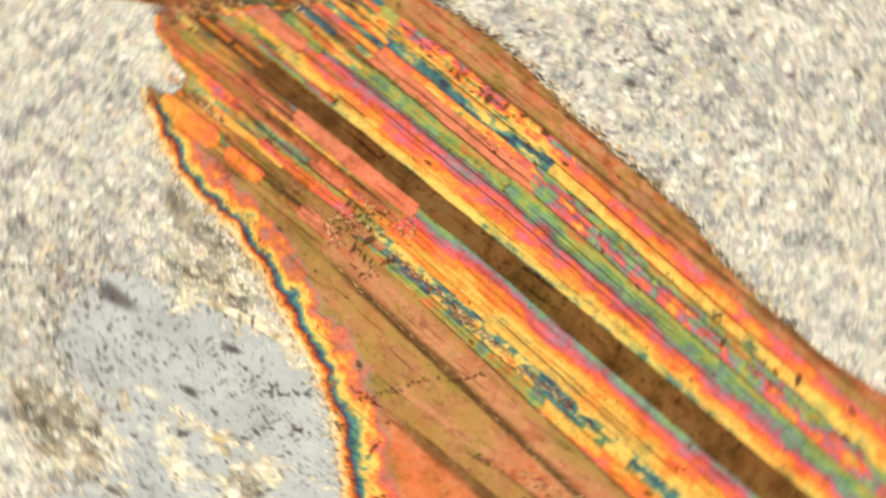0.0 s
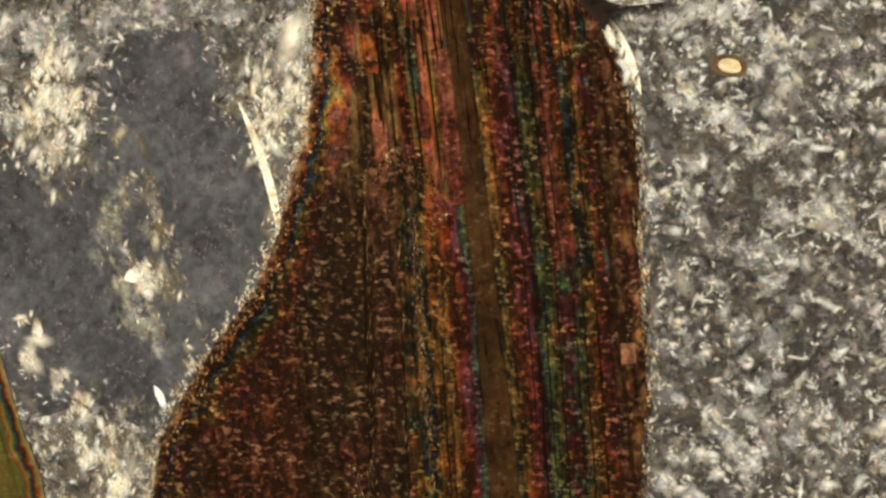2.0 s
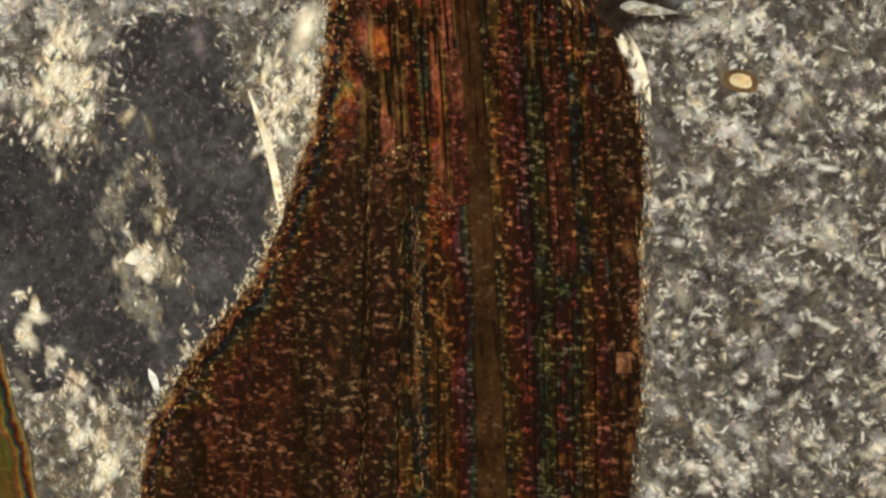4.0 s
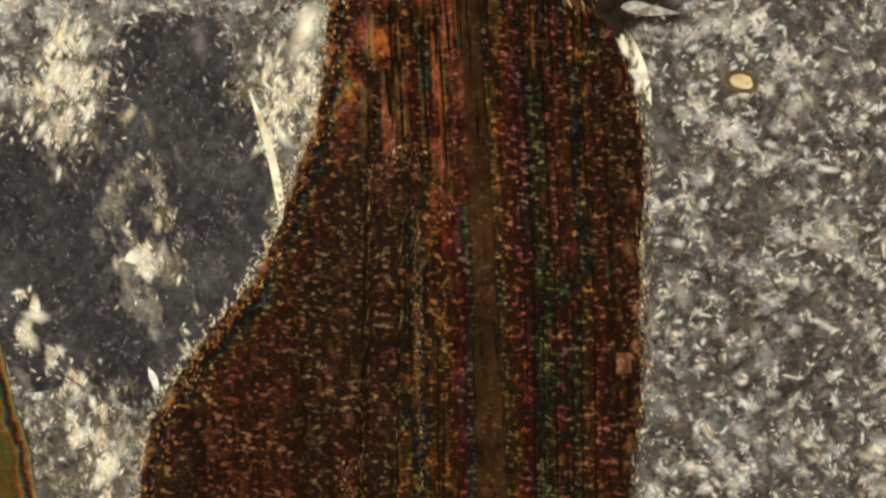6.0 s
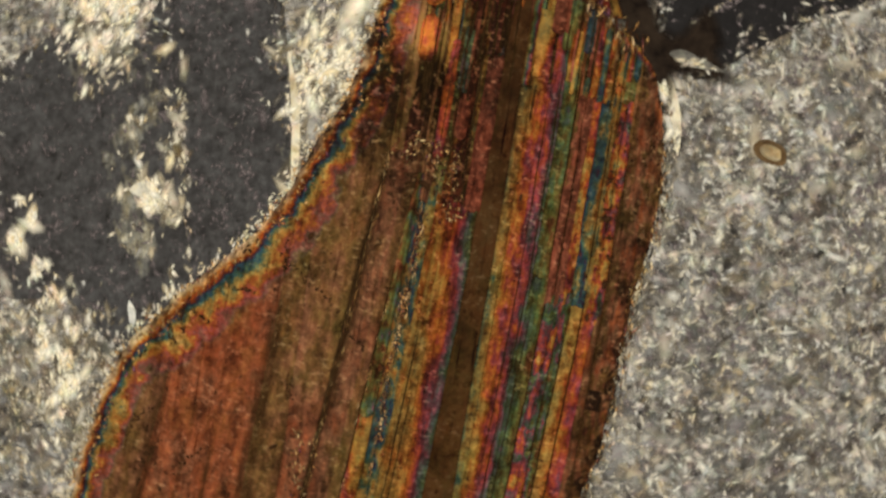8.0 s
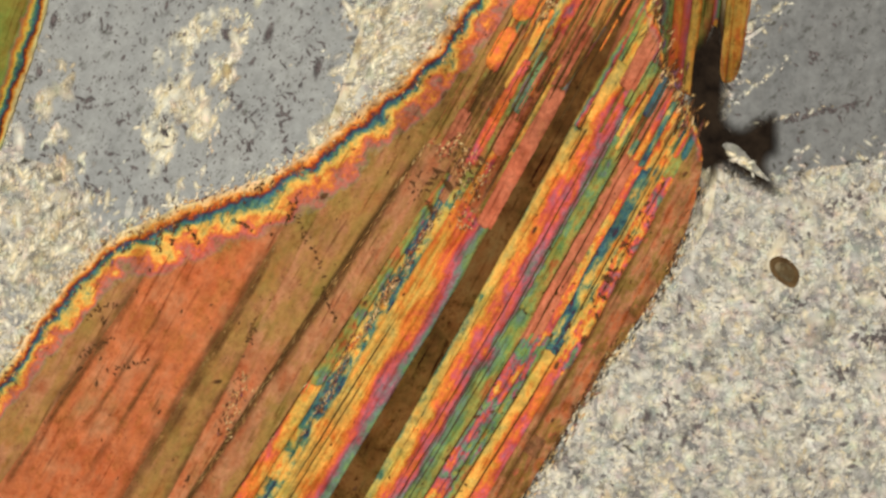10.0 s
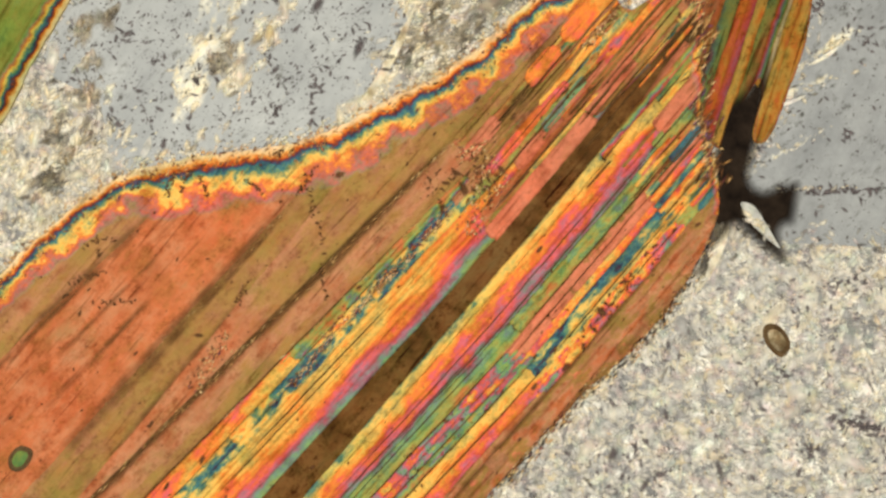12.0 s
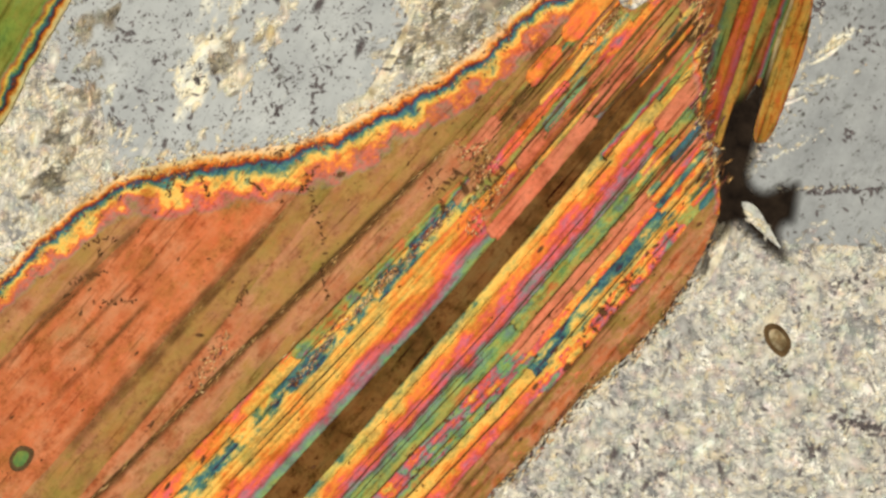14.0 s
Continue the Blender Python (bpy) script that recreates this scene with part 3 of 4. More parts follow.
def wedge_main(p, d):
    """Retardation by the distance from the crystal's thinning rim."""
    x, y = p[:, 0], p[:, 1]
    base, slope = np.full(len(p), 1420.0), np.full(len(p), 40.0)
    left = y < 1000 - 0.956 * x
    thin = d * np.interp(x, [0, 180, 290, 420, 540, 640, 800, 900, 1100], [2.1, 1.9, 1.2, 1.15, 1.25, 1.3, 1.55, 1.5, 1.6])
    base[left], slope[left] = np.interp(thin[left], [0, 10, 19, 25, 30, 36, 43, 51, 60, 72, 90, 112, 150], [200, 360, 450, 530, 600, 690, 780, 870, 960, 1030, 1080, 1200, 2100]), 0.0
    top = (x > 1150) & (y < 380)
    base[top], slope[top] = 900.0, 30.0
    return base + d * slope


BROAD = [(60, 300, 1790, 1790, -900, 900), (300, 464, 1790, 1760, -900, 900), (464, 545, 1620, 1610, -900, 900), (545, 622, 1610, 1620, -900, 900), (622, 668, 1780, 1810, -900, 900),
         (668, 745, 1650, 1740, -900, 900), (745, 786, 1715, 1730, -900, 330), (786, 805, 1770, 1810, -900, 330)]
# where a broad leaf thickens along its length: its side, where, over what length, by how much
SHIFT = {464: (30, 100, 170), 545: (10, 110, 180), 668: (-200, 150, 90), 826: (-330, 130, -150), 842: (-260, 120, -90), 856: (-40, 160, 90), 868: (-20, 160, 90), 880: (20, 160, 70)}
MIDDLE = [(805, 826, 1030, 960, -900, -140), (856, 868, 880, 920, -900, 270), (868, 880, 900, 930, -900, 265), (880, 892, 900, 960, -900, 262),
          (892, 906, 960, 1040, -900, 258), (906, 922, 1060, 1160, -900, 255), (922, 942, 1200, 1340, -900, 252)]
RAGGED = [(805, 826, 1470, 1280, -160, 300), (826, 842, 930, 830, -900, 250), (842, 857, 880, 920, -900, 280)]
UPPER = [(740, 772, 1850, 1820, 325, 900), (772, 786, 1540, 1580, 250, 900), (786, 822, 1830, 1780, 250, 900), (822, 846, 1800, 1640, 250, 900), (846, 862, 1450, 1480, 250, 900),
         (862, 876, 1040, 1000, 250, 900), (876, 900, 1500, 1640, 248, 900), (900, 914, 1440, 1400, 240, 900), (912, 946, 1640, 1670, 530, 900)]
RIGHT = [(980, 1000, 820, 930, -900, 480), (1000, 1022, 950, 1030, -900, 900), (1022, 1042, 1060, 1150, -900, 900), (1042, 1052, 1160, 1240, -900, 900), (1052, 1068, 1270, 1330, -900, 150),
         (1068, 1082, 1350, 1420, -900, 150), (1128, 1150, 880, 950, -900, 112), (1150, 1174, 985, 1140, -900, 100)]
SPOTTED = [(1082, 1100, 1180, 1110, -900, 124), (1100, 1113, 1130, 1220, -900, 124), (1113, 1128, 1330, 1400, -900, 130), (1128, 1150, 760, 820, 60, 172), (1150, 1186, 1010, 1070, 84, 480)]
RIGHT_UP = [(980, 1004, 1430, 900, 482, 900), (1052, 1062, 1330, 1400, 152, 900), (1062, 1079, 1420, 1480, 152, 900), (1079, 1108, 2030, 2060, 108, 480), (1106, 1122, 1020, 1060, 108, 480), (1122, 1142, 700, 780, 140, 480),
            (1142, 1160, 880, 940, 140, 480), (1079, 1096, 860, 700, 472, 900), (1096, 1122, 1010, 900, 472, 900), (1122, 1150, 1090, 620, 472, 900), (1150, 1186, 1420, 1330, 472, 900)]
EDGE = [(1172, 1186, 1790, 1720, -900, 100), (1186, 1206, 1810, 1760, -900, 900), (1206, 1228, 1760, 1700, -900, 900), (1228, 1320, 1740, 1800, -900, 900)]
# dark seams between the leaves: place, width, and their stretch
SEAMS = [(745, 17, -900, 345), (749, 22, -900, 345), (622, 24, -620, 110), (632, 12, -400, 60), (462, 20, -420, -100), (668, 14, -480, -130), (470, 12, -600, -140), (1187, 18, -600, 470), (1240, 22, -600, 420), (560, 14, -500, -200), (520, 10, -420, -150)]
CRACKS = [(744, 6, -900, 345), (805, 4, -600, 200), (874, 5, -330, 50), (884, 3, -420, -60), (1030, 3, -300, 500), (1046, 4, -200, 600), (1042, 3, -400, 60), (1060, 3, -400, 120), (1082, 4, -600, 170),
          (1112, 3, -600, 110), (1128, 4, -600, 100), (1150, 4, -500, 160), (1078, 4, 150, 620), (1094, 3, 118, 400), (1146, 4, 150, 470), (862, 5, 300, 620), (846, 4, 320, 640), (900, 4, 280, 560), (786, 4, 300, 480)]
# single blunt leaves near the tip: x, y, length, width, retardation, lean of the axis
BARS = [(1040, 22, 130, 40, 1000, 0.05), (958, 312, 280, 31, 2040, 0.03), (1204, 182, 128, 29, 2040, 0.1), (1188, 226, 92, 19, 1370, 0.06), (1100, 128, 190, 26, 2050, 0.12), (850, 246, 92, 27, 2030, 0.1), (937, 226, 210, 15, 1060, 0.16),
        (962, 116, 84, 36, 1035, 0.22), (1002, 186, 116, 17, 1310, 0.15), (1012, 128, 160, 15, 910, 0.1), (938, 268, 70, 22, 2030, 0.08), (1128, 226, 120, 18, 930, 0.1), (1212, 256, 80, 15, 660, 0.05), (1262, 338, 78, 13, 690, 0.05), (1160, 62, 120, 24, 1420, 0.1)]


def large_mica():
    poly = ring(OUTLINE, 6, 8, 2)
    root = thing("mica_crystal", None, "large brown mica crystal with rainbow-coloured cleavage leaves and orange rim", "crystal", "micas")
    low = thing_base(poly)
    part("base_leaf", low, root, "dark brown lowest leaf")
    seed = 10
    rng = random.Random(77)
    for rows, rag, fine in ((BROAD, 1.15, 400), (MIDDLE, 1.4, 16), (RAGGED, 2.3, 12), (UPPER, 1.7, 13), (RIGHT, 1.6, 26), (SPOTTED, 2.6, 22), (RIGHT_UP, 2.0, 15), (EDGE, 2.2, 22)):
        for v0, v1, r0, r1, u0, u1 in rows:
            n = max(1, round((v1 - v0) / fine))
            for k in range(n):
                a, b = k / n, (k + 1) / n
                cuts = [u0, u1]
                if n > 1 or fine < 20:
                    cuts += [u for u in (rng.uniform(-500, 700) for _ in range(5 if rows is RAGGED else 2)) if u0 + 30 < u < u1 - 30]
                cuts.sort()
                for c0, c1 in zip(cuts, cuts[1:]):
                    seed += 1
                    jump = rng.uniform(-1, 1) * (60 if rows is RAGGED else 18) if len(cuts) > 2 else 0
                    g0, g1 = (0, 0) if rows is BROAD else (rng.choice((0, 0, 0, 0.7)), rng.choice((0, 0, 0, 0.7)))
                    row = (v0 + (v1 - v0) * a + g0, v0 + (v1 - v0) * b - g1, r0 + (r1 - r0) * a + jump, r0 + (r1 - r0) * b + jump, c0, c1)
                    lamella("leaf", poly, LINES, row, M_MICA, root, bend_main, wedge_main, 5.3 if c0 == u0 and u0 > 200 else 6.2, seed, 8.0, "", rag, 0.0, 0.14 if rows is UPPER else 0.03, 0.0, 0.0 if rows is BROAD else 1.0, SHIFT.get(v0, (0, 1, 0)))
    lamella("leaf", poly, LINES, (928, 990, 1340, 830, -900, 660), M_MICA, root, bend_main, wedge_main, 5.0, 4, 8.0, "", 1.5)
    lamella("brown_leaf", poly, LINES, (932, 988, 1600, 1600, -900, 730), M_BROWN, root, bend_main, wedge_main, 6.8, 5, 8.0, "dark brown leaf", 1.0, 0.6, 0.02, 0.2)
    for k, (v, w, u0, u1) in enumerate(CRACKS):
        lamella("cleavage_crack", poly, LINES, (v - w / 2, v + w / 2, 0, 0, u0, u1), M_SEAM, root, bend_main, wedge_main, 8.2, 90 + k, 12.0, "dark cleavage crack")
    for k in range(46):
        v, u, w, l = rng.uniform(760, 1185), rng.uniform(380, 640), rng.uniform(3, 6), rng.uniform(60, 190)
        lamella("cleavage_crack", poly, LINES + rng.uniform(-1, 1), (v - w / 2, v + w / 2, 0, 0, u, u + l), M_SEAM, root, bend_main, wedge_main, 9.0, 500 + k, 12.0, "dark cleavage crack")
    for k, (v, w, u0, u1) in enumerate(SEAMS):
        lamella("cleavage_seam", poly, LINES, (v - w / 2, v + w / 2, 0, 0, u0, u1), M_SOFT if w != 17 or v < 700 else M_SEAM, root, bend_main, wedge_main, 8.0, 60 + k, 12.0, "soft brown cleavage seam")
    c, s = math.cos(radians(LINES)), math.sin(radians(LINES))
    for k, (x, y, l, w, r, lean) in enumerate(BARS):
        u, v = x * c - y * s, x * s + y * c
        v -= bend_main(u, v)
        lamella("blunt_leaf", poly, LINES, (v - w / 2, v + w / 2, r - 15, r + 15, u - l / 2, u + l / 2), M_MICA, root, bend_main, wedge_main, 8.3, 300 + k, 6.0, "", 1.3, 0.9 if w > 35 else 0.35, lean)
    for k in range(64):
        v, u, w, l = rng.uniform(745, 1190), rng.uniform(400, 760), rng.uniform(5, 12), rng.uniform(80, 240)
        if 905 < v < 992 and u < 640:
            continue
        if v > 1000:
            u += 110
        r = rng.choice((2030, 2060, 1780, 1600, 1800, 1000, 1060, 920, 1330, 1800, 1400, 860, 720))
        lamella("blunt_leaf", poly, LINES + rng.uniform(-1.5, 1.5), (v - w / 2, v + w / 2, r - 20, r + 30, u - l / 2, u + l / 2), M_MICA, root, bend_main, wedge_main, rng.uniform(6.6, 7.4), 400 + k, 7.0, "", 1.9, 0.25, 0.13)
    for v0, v1, u0, u1, n in ((1158, 1186, 92, 470, 260), (1084, 1128, -500, 112, 230), (862, 876, 320, 560, 60), (780, 870, 225, 300, 60)):
        box = along(np.array([u0, u1, u1, u0], float), np.array([v0, v0, v1, v1], float), LINES)
        specks(root, box, n, 50 + n, 9.2, 3.6, None, M_PIT)
    rng3 = np.random.default_rng(12)
    q = rng3.uniform(0, 1, 260)
    n = len(q)
    ex, ey = np.interp(q, [0, 0.3, 0.62, 1], [1240, 1247, 1246, 1268]) + rng3.normal(-4, 12, n), np.interp(q, [0, 1], [-30, 335]) + rng3.normal(0, 6, n)
    for k, (mat, z) in enumerate(((M_PIT, 8.6), (M_CRUMB, 8.9))):
        pick = rng3.uniform(0, 1, n) < 0.5
        m = int(pick.sum())
        me = grains("crumb", ex[pick], ey[pick], rng3.uniform(10, 44, m), rng3.uniform(3, 7, m), rng3.normal(-0.95, 0.3, m), np.full(m, z), np.full(m, 0.4), rng3.normal(0, 0.2, m), rng3.uniform(300, 560, m), mat, rng3)
        part("crumb", me, root, "frayed crumbs along the broken tip", "stuff")
    # the ragged rim: cream and orange crumbs on the thinning edge
    rim = poly[(poly[:, 1] < 1000 - 0.956 * poly[:, 0]) & (poly[:, 0] > -150) & (poly[:, 1] > -60)]
    rng4 = np.random.default_rng(31)
    for mat, n, off, spread, low, high, z in ((M_FLAKES, 900, 6, 7, 200, 330, 5.2), (M_CRUMB, 700, -4, 5, 280, 420, 5.8), (M_CRUMB, 420, -16, 11, 380, 520, 8.0), (M_PIT, 40, -20, 10, 0, 1, 8.4)):
        k = rng4.integers(0, len(rim), n)
        o = rng4.normal(off, spread, n)
        me = grains("rim_fringe", rim[k, 0] - 0.5 * o + rng4.normal(0, 4, n), rim[k, 1] - 0.87 * o + rng4.normal(0, 3, n), rng4.uniform(6, 17, n), rng4.uniform(3, 7, n), rng4.normal(-0.6, 0.7, n), np.full(n, z), np.full(n, 0.4),
                    rng4.normal(-0.1, 0.25, n), rng4.uniform(low, high, n), mat, rng4, 0.25)
        part("rim_fringe", me, root, "ragged fringe of cream and orange crumbs", "stuff")
    rim = poly[(poly[:, 1] > 1000 - 0.956 * poly[:, 0]) & (poly[:, 0] > 640) & (poly[:, 1] > 390)]
    for mat, n, off, spread, low, high, z in ((M_SMUDGE, 260, 3, 5, 0, 1, 6.0), (M_FLAKES, 420, 9, 8, 220, 330, 4.6), (M_CRUMB, 260, 2, 6, 300, 520, 6.4)):
        k = rng4.integers(0, len(rim), n)
        o = rng4.normal(off, spread, n)
        me = grains("edge_fringe", rim[k, 0] + 0.74 * o + rng4.normal(0, 3, n), rim[k, 1] + 0.67 * o + rng4.normal(0, 3, n), rng4.uniform(8, 24, n), rng4.uniform(2.5, 6, n), rng4.normal(-0.85, 0.3, n), np.full(n, z), np.full(n, 0.4),
                    rng4.normal(0.1, 0.25, n), rng4.uniform(low, high, n), mat, rng4)
        part("edge_fringe", me, root, "brown and cream fringe along the crystal edge", "stuff")
    # cream edges and scattered glow painted along the main seams: place, stretch, count
    for v, u0, u1, n in ((746, -620, 330, 150), (624, -420, 90, 60), (838, -250, 250, 120), (806, -300, 190, 50)):
        u, o = rng4.uniform(u0, u1, n), rng4.normal(0, 3, n)
        line = along(u, np.array([v + bend_main(q, v) for q in u]) + o, LINES)
        me = grains("seam_glow", line[:, 0], line[:, 1], rng4.uniform(8, 26, n), rng4.uniform(1.2, 2.4, n), rng4.normal(-radians(LINES - 4), 0.12, n), np.full(n, 9.1), np.full(n, 0.3), rng4.normal(0, 0.15, n), rng4.uniform(340, 480, n), M_CRUMB, rng4, 0.12)
        part("seam_glow", me, root, "fine cream edges and painted scattered glow along a cleavage seam", "stuff")
    # frayed, crumbled stretches inside the crystal: x, y, length, degrees, width, count
    for x, y, l, deg, w, n in ((850, 345, 150, 78, 26, 150), (735, 445, 190, 48, 10, 130), (655, 525, 120, 52, 9, 80), (565, 620, 150, 55, 12, 90), (375, 640, 120, 56, 22, 110), (835, 268, 60, 20, 20, 60), (880, 335, 60, 55, 16, 60), (1078, 40, 130, 47, 12, 150)):
        rng2 = np.random.default_rng(int(x + y))
        q, r = rng2.uniform(-0.5, 0.5, n) * l, rng2.normal(0, 0.4, n) * w
        ca, sa = math.cos(radians(deg)), math.sin(radians(deg))
        fx, fy = x + q * ca + r * sa, y - q * sa + r * ca
        for mat, lo, hi, z in ((M_PIT, 0.0, 0.22, 9.0), (M_CRUMB, 0.22, 1.0, 9.3)):
            pick = slice(int(n * lo), int(n * hi))
            m = len(fx[pick])
            me = grains("fray", fx[pick], fy[pick], rng2.uniform(5, 15, m), rng2.uniform(2, 4.5, m), rng2.normal(-radians(deg), 0.5, m), np.full(m, z), np.full(m, 0.4), rng2.normal(0, 0.2, m), rng2.uniform(300, 520, m), mat, rng2)
            part("fray", me, root, "frayed flakes in the leaves", "stuff")
    specks(root, poly, 700, 6, 9.4, 2.8, -radians(LINES), M_PIT)
    for x, y, l, deg in ((552, 345, 60, 108), (566, 400, 60, 112), (574, 500, 70, 98), (845, 300, 70, 110), (868, 340, 60, 95), (330, 320, 40, 60), (455, 330, 34, 140), (160, 488, 60, 18), (205, 536, 70, 2), (175, 428, 50, 10), (430, 522, 36, 55), (305, 328, 44, 70), (365, 330, 40, 110), (545, 322, 56, 55)):
        rng2 = np.random.default_rng(int(x))
        n = 16
        q = np.linspace(-0.5, 0.5, n)
        me = grains("cross_crack", x + q * l * math.cos(radians(deg)) + rng2.normal(0, 3, n), y - q * l * math.sin(radians(deg)) + rng2.normal(0, 3, n), rng2.uniform(5, 12, n), rng2.uniform(3, 6, n),
                    rng2.uniform(0, 3, n), np.full(n, 9.6), np.full(n, 0.3), np.zeros(n), np.zeros(n), M_PIT, rng2)
        part("cross_crack", me, root, "brown broken crack across the leaves", "stuff")


def thing_base(poly):
    return plate("base_leaf", poly, -0.5, 4.6, M_LINE, 1500, 0.0, 2.0)


AMBER = [(1238, 60), (1252, -50), (1300, -140), (1500, -140), (1445, -20), (1432, 50), (1402, 150), (1364, 242), (1334, 246), (1346, 176), (1344, 140), (1328, 160), (1298, 226), (1280, 266), (1240, 220)]
GREEN = [(-300, 640), (0, 226), (60, 110), (128, 0), (200, -130), (330, -330), (100, -420), (-400, 0), (-460, 500)]


def small_micas():
    poly = ring(AMBER, 6, 4, 5)
    root = thing("mica_crystal", None, "amber and red-brown mica crystal beside a dark crack", "crystal", "micas")
    # across the crystal: retardation at both sides of each leaf
    v = [1120, 1205, 1222, 1246, 1262, 1276, 1294, 1314, 1329, 1336, 1352, 1380]
    rets = [(1500, 1560), (1640, 1480), (1260, 1420), (1080, 1040), (1070, 1120), (860, 1010), (1420, 1470), (1000, 1460), (250, 280), (960, 1000), (930, 900)]
    for k in range(11):
        lamella("leaf", poly, 72.0, (v[k], v[k + 1], *rets[k], 100, 900), M_AMBER, root, lambda u, v: 0.0, lambda p, d: 920 + d * 80, 4.2 + 0.5 * (k % 2), 200 + k)
    poly = ring(GREEN, 8, 4, 6)
    root = thing("mica_crystal", None, "olive green mica crystal with a rainbow rim", "crystal", "micas")
    for k in range(9):
        v0 = -330 + 50 * k
        lamella("leaf", poly, 60.0, (v0, v0 + 50, 1400, 1430, -900, 900), M_GREEN, root, lambda u, v: 0.0, lambda p, d: 200 + d * 30, 6.0, 240 + k)


def dark_crack():
    poly = ring([(1248, 446), (1254, 340), (1262, 250), (1280, 185), (1316, 152), (1364, 90), (1362, 190), (1346, 262), (1332, 312), (1348, 330), (1384, 322), (1420, 322), (1412, 392), (1388, 408), (1398, 470),
                 (1366, 462), (1326, 424), (1302, 404), (1280, 430)], 6, 4, 8)
    lo, hi = poly.min(axis=0) - 6, poly.max(axis=0) + 6
    nx, ny = int((hi[0] - lo[0]) / 5) + 2, int((hi[1] - lo[1]) / 5) + 2
    grid = np.array([(lo[0] + 5 * i, hi[1] - 5 * j) for i in range(nx) for j in range(ny)])
    me = sheet("dark_crack", poly, grid, (nx, ny), np.full(len(grid), 5.2), -0.5, M_SMUDGE, {"core": lambda p, d: np.clip(d / 26, 0, 1)})
    thing("dark_crack", me, "black resin-filled crack beside the mica tip", "crack")
    poly = ring([(1312, 360), (1334, 364), (1360, 402), (1380, 438), (1352, 416), (1326, 390)], 4, 2, 9)
    thing("needle_crystal", plate("needle_crystal", poly, 3.3, 6.4, M_SERICITE, 190, 0.3), "pale pointed sliver lying in the dark crack", "crystal")


def oval_crystal(x, y, a, b, degrees, material, ret, label, z, axis=0.0):
    """A small rounded crystal with a thick dark rim."""
    t = np.linspace(0, 2 * math.pi, 28, endpoint=False)
    c, s = math.cos(radians(degrees)), math.sin(radians(degrees))

    def oval(k):
        px, py = a * k * np.cos(t) * (1 + 0.06 * np.sin(3 * t)), b * k * np.sin(t) * (1 + 0.08 * np.cos(2 * t + 1))
        return np.stack([x + px * c + py * s, y - px * s + py * c], axis=-1)
    root = thing("oval_crystal", plate("oval_crystal", oval(1.0), 0, z, M_RIM, 100, 0, 4.0), label, "crystal")
    part("core", plate("core", oval(0.66), z - 0.5, z + 1.0, material, ret, axis, 4.0), root, "clear bright core")


def smudge(x, y, length, width, degrees, n, seed, label, z=1.8, grain=1.0):
    """A cloud of fine dark dust in the groundmass."""
    rng = np.random.default_rng(seed)
    a, b = rng.normal(0, 0.3, n) * length, rng.normal(0, 0.3, n) * width
    c, s = math.cos(radians(degrees)), math.sin(radians(degrees))
    me = grains("dust_streak", x + a * c + b * s, y - a * s + b * c, rng.uniform(8, 22, n) * grain, rng.uniform(4, 10, n) * grain, rng.uniform(0, 3, n), np.full(n, z), rng.uniform(0.2, 0.5, n),
                np.zeros(n), np.zeros(n), M_SPECK, rng)
    thing("dust_streak", me, label, "dust", "dust streaks", "stuff")


bench()
stage_plate()
groundmass()
PATCHES_A = [(392, 60, 330, 75, 60), (480, -200, 200, 110, 40), (725, 50, 260, 50, 60)]
fa = feldspar(FELDSPAR_A, "cloudy grey feldspar crystal speckled with dark dust", 11, 0.1, 128.0, PATCHES_A)
specks(fa, ring(FELDSPAR_A, 20, 0, 11), 4200, 21, 2.4, 1.9)
specks(fa, ring(FELDSPAR_A, 20, 0, 11), 800, 23, 2.6, 3.6, -radians(60))
fb = feldspar(FELDSPAR_B, "clear grey feldspar crystal beside the black crack", 12, 0.21, 118.0, [(1410, 160, 170, 16, 24), (1450, 95, 150, 14, 34), (1395, 265, 130, 14, 28)])
specks(fb, ring(FELDSPAR_B, 20, 0, 12), 1500, 22, 2.4, 1.9)
for k, (x, y, l, w, deg, n) in enumerate([(86, 292, 210, 170, 62, 1100), (395, 60, 280, 60, 60, 80), (800, 60, 220, 150, 35, 800), (480, -200, 190, 100, 40, 420), (690, 150, 160, 26, 45, 120), (430, 120, 300, 34, 62, 260), (490, 60, 220, 20, 62, 120),
                                          (60, 420, 200, 26, 42, 160)]):
    sericite(x, y, l, w, deg, n * (2 if k == 0 else 1), 40 + k, gaps=0.15 if k == 0 else 0.06, lean=-0.02 if k == 0 else -0.13)
for k, (x, y, l, w, deg, n) in enumerate([(1410, 165, 150, 10, 22, 40), (1455, 95, 140, 8, 34, 40), (1390, 270, 120, 9, 30, 36), (1430, 335, 150, 8, 4, 34), (1400, 180, 90, 6, 26, 30), (1480, 80, 60, 6, 30, 24)]):
    sericite(x, y, l, w, deg, n, 170 + k, 2.4, 4.2, 0.0, "thin cream streak of sericite in the clear feldspar")
sericite(1346, 400, 46, 10, -50, 50, 190, 6.0, 6.0, 0.2, "frayed cream flakes on the sliver in the crack")
for k, (x, y, l, w, deg) in enumerate([(157, 141, 80, 40, 70), (114, 251, 90, 60, 50), (93, 330, 80, 40, 60), (544, -262, 110, 60, 40), (482, -200, 130, 80, 30), (808, 62, 200, 90, 35), (395, 95, 50, 22, 65), (195, 13, 36, 24, 60), (148, 50, 40, 16, 70)]):
    sericite(x, y, l, w, deg, 300 if k == 5 else 320 if k == 4 else 150 if k < 7 and k != 0 else 70, 140 + k, 3.0, 9.0, 0.65, "bright white knot of sericite flakes", 0.1)
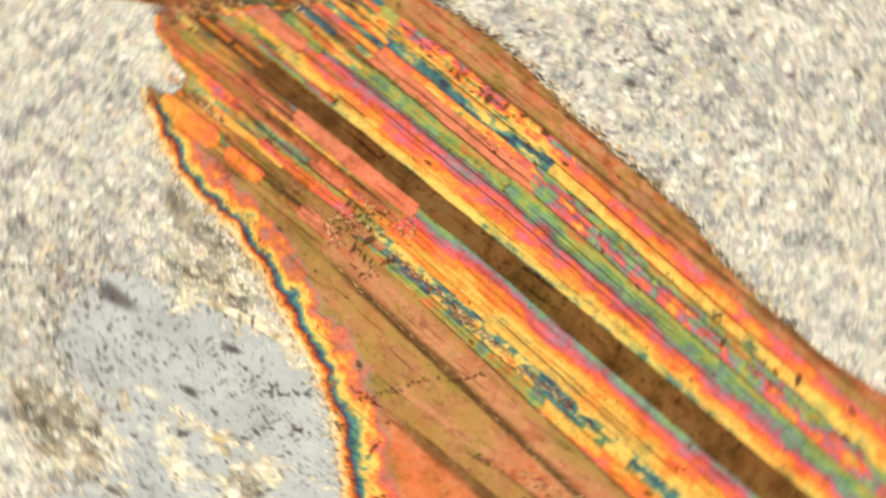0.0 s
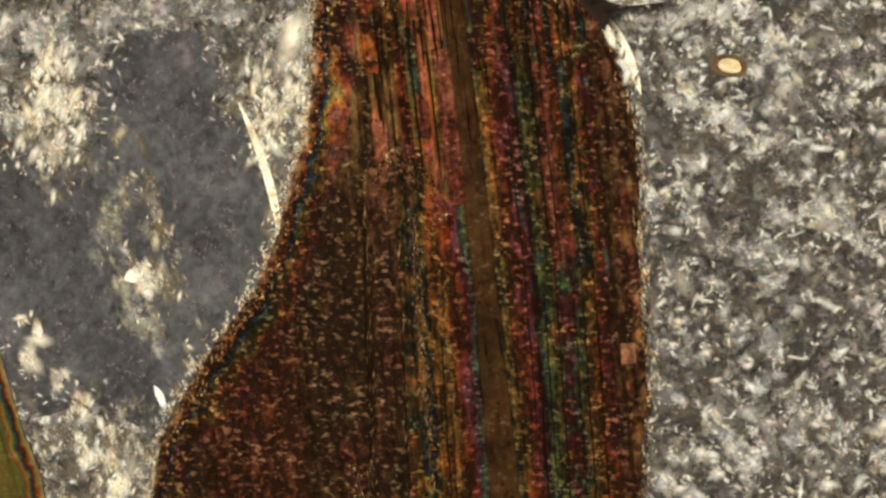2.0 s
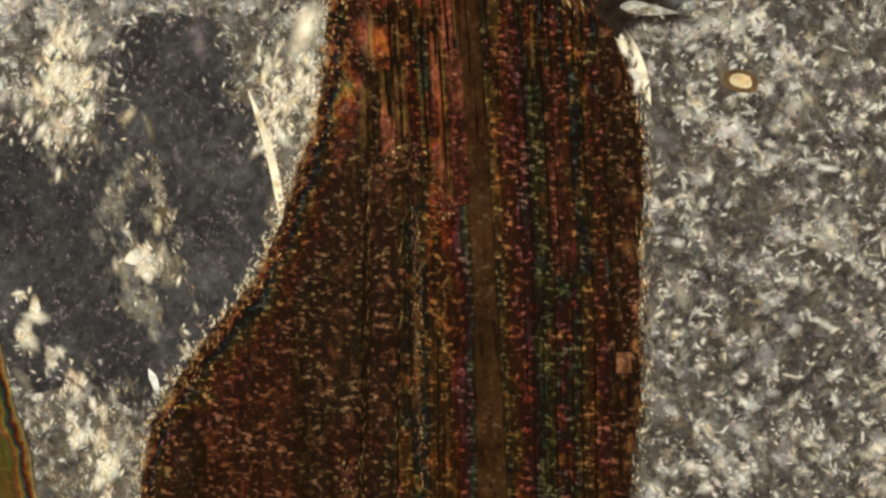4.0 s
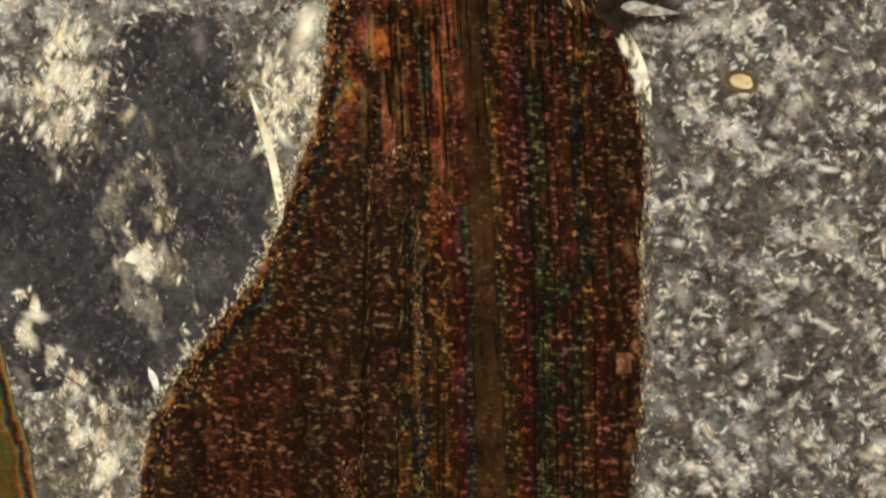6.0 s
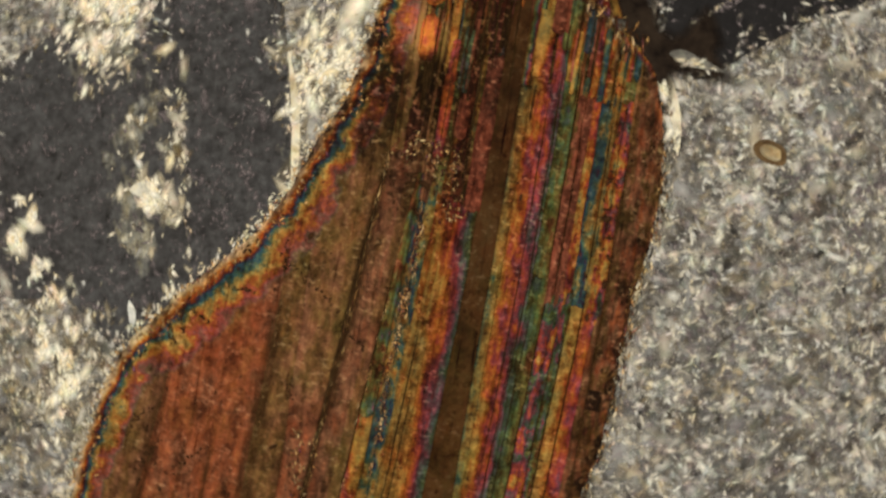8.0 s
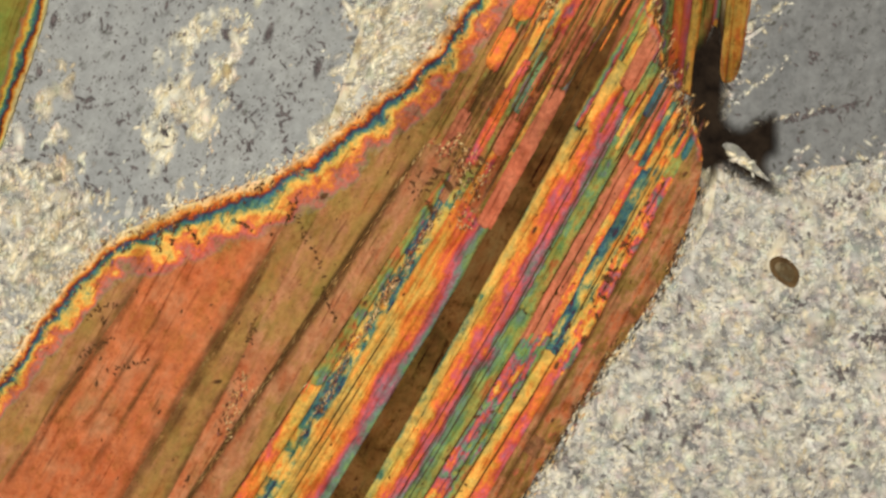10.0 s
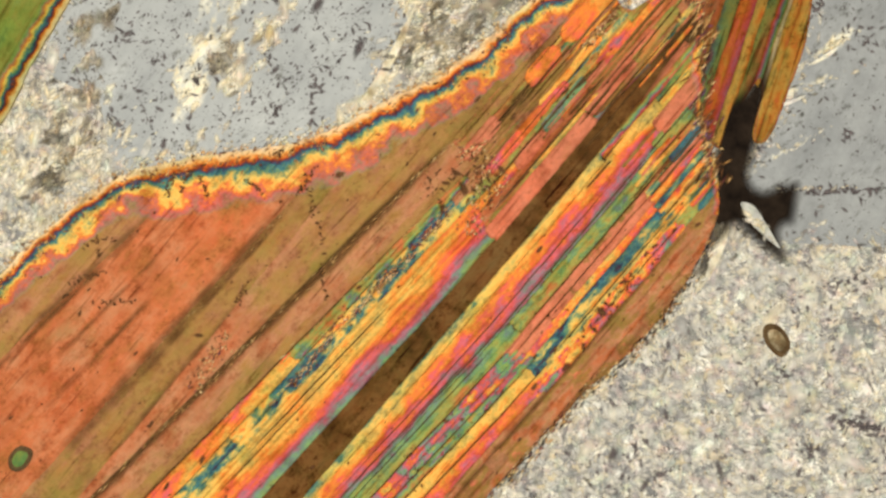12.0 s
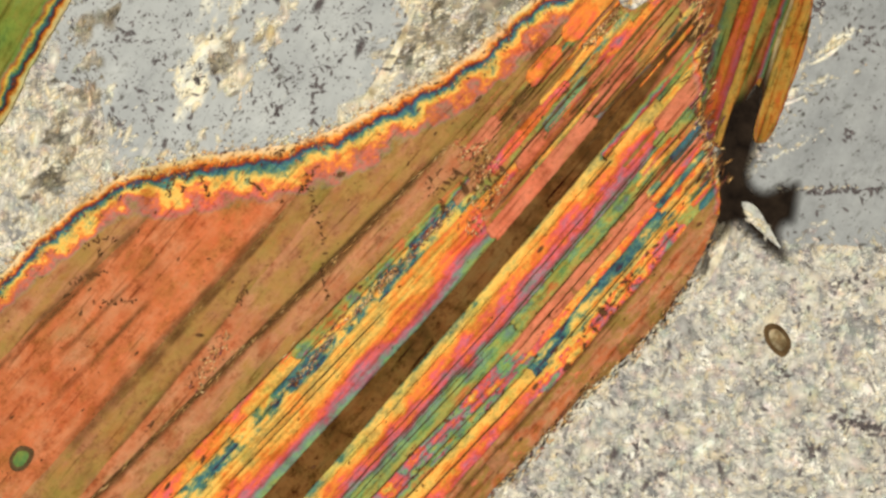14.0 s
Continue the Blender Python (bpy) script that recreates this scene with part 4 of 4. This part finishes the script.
for x, y, l, w, deg, ret, axis in [(668, 138, 300, 15, 58.7, 310, 0.45), (1266, 446, 170, 20, 68, 300, 0.5), (388, 82, 40, 24, -20, 260, 0.4), (260, 264, 52, 13, 66, 200, 0.6),
                                   (1400, 180, 60, 6, 20, 240, 0.3), (1460, 100, 70, 7, 32, 240, 0.3)]:
    flake(x, y, l, w, deg, ret, axis, "bright cream sliver along a crystal edge")
sericite(1010, 725, 420, 7, 44, 260, 192, 4.0, 5.0, 0.0, "cream fringe of flakes along the mica edge")
sericite(1259, 438, 96, 7, 69, 90, 191, 9.0, 7.0, 0.85, "bright cream sliver hugging the mica edge")
large_mica()
small_micas()
dark_crack()
for k, (x, y, l, w, deg, n) in enumerate([(1535, 755, 170, 30, -12, 70), (1425, 795, 60, 24, 0, 16), (1500, 500, 60, 20, 20, 14), (1390, 660, 40, 26, 0, 8), (1560, 880, 110, 60, 45, 30), (1130, 800, 60, 30, 60, 10)]):
    smudge(x, y, l, w, deg, n, 80 + k, "dark greenish dust streak in the groundmass")
smudge(780, -230, 300, 190, 30, 110, 96, "brownish dust cloud in the groundmass", 2.6)
smudge(1485, 336, 200, 12, 0, 60, 95, "dark olive dust line through the clear feldspar", 3.0)
for k, (x, y, l) in enumerate([(345, 150, 40), (200, 218, 34), (215, 66, 30), (285, 104, 24), (560, 150, 40), (555, 215, 40), (490, 200, 36), (640, 60, 40), (1505, 60, 36), (1500, 240, 30), (1447, 22, 34), (1544, 78, 44)]):
    smudge(x, y, l, l * 0.8, 50, 9, 100 + k, "soft dark dust spot in the feldspar", 3.0)
for k, (x0, y0, x1, y1) in enumerate([(292, 160, 245, 288), (415, 90, 330, 235), (600, 20, 555, 110), (520, 60, 450, 180), (180, 20, 120, 150), (345, 75, 205, 70), (180, 150, 60, 140)]):
    smudge((x0 + x1) / 2, (y0 + y1) / 2, math.hypot(x1 - x0, y1 - y0), 5, math.degrees(math.atan2(y0 - y1, x0 - x1)), 30, 120 + k, "fine dusty crack line in the feldspar", 3.0, 0.42)
sq = np.array([(884, 793), (903, 811), (878, 837), (859, 819)])
thing("square_grain", plate("square_grain", sq, 0.0, 9.6, M_MICA, 1720, 0.24, 2.0), "small pale square grain set in the mica edge", "grain")
oval_crystal(1376, 601, 32, 21, -62, M_SERICITE, 380, "small oval crystal with a dark rim in the groundmass", 3.0, 0.5)
oval_crystal(40, 810, 25, 19, 45, M_GREEN, 1350, "small green inclusion with a dark rim in the mica", 10.0)

motions()
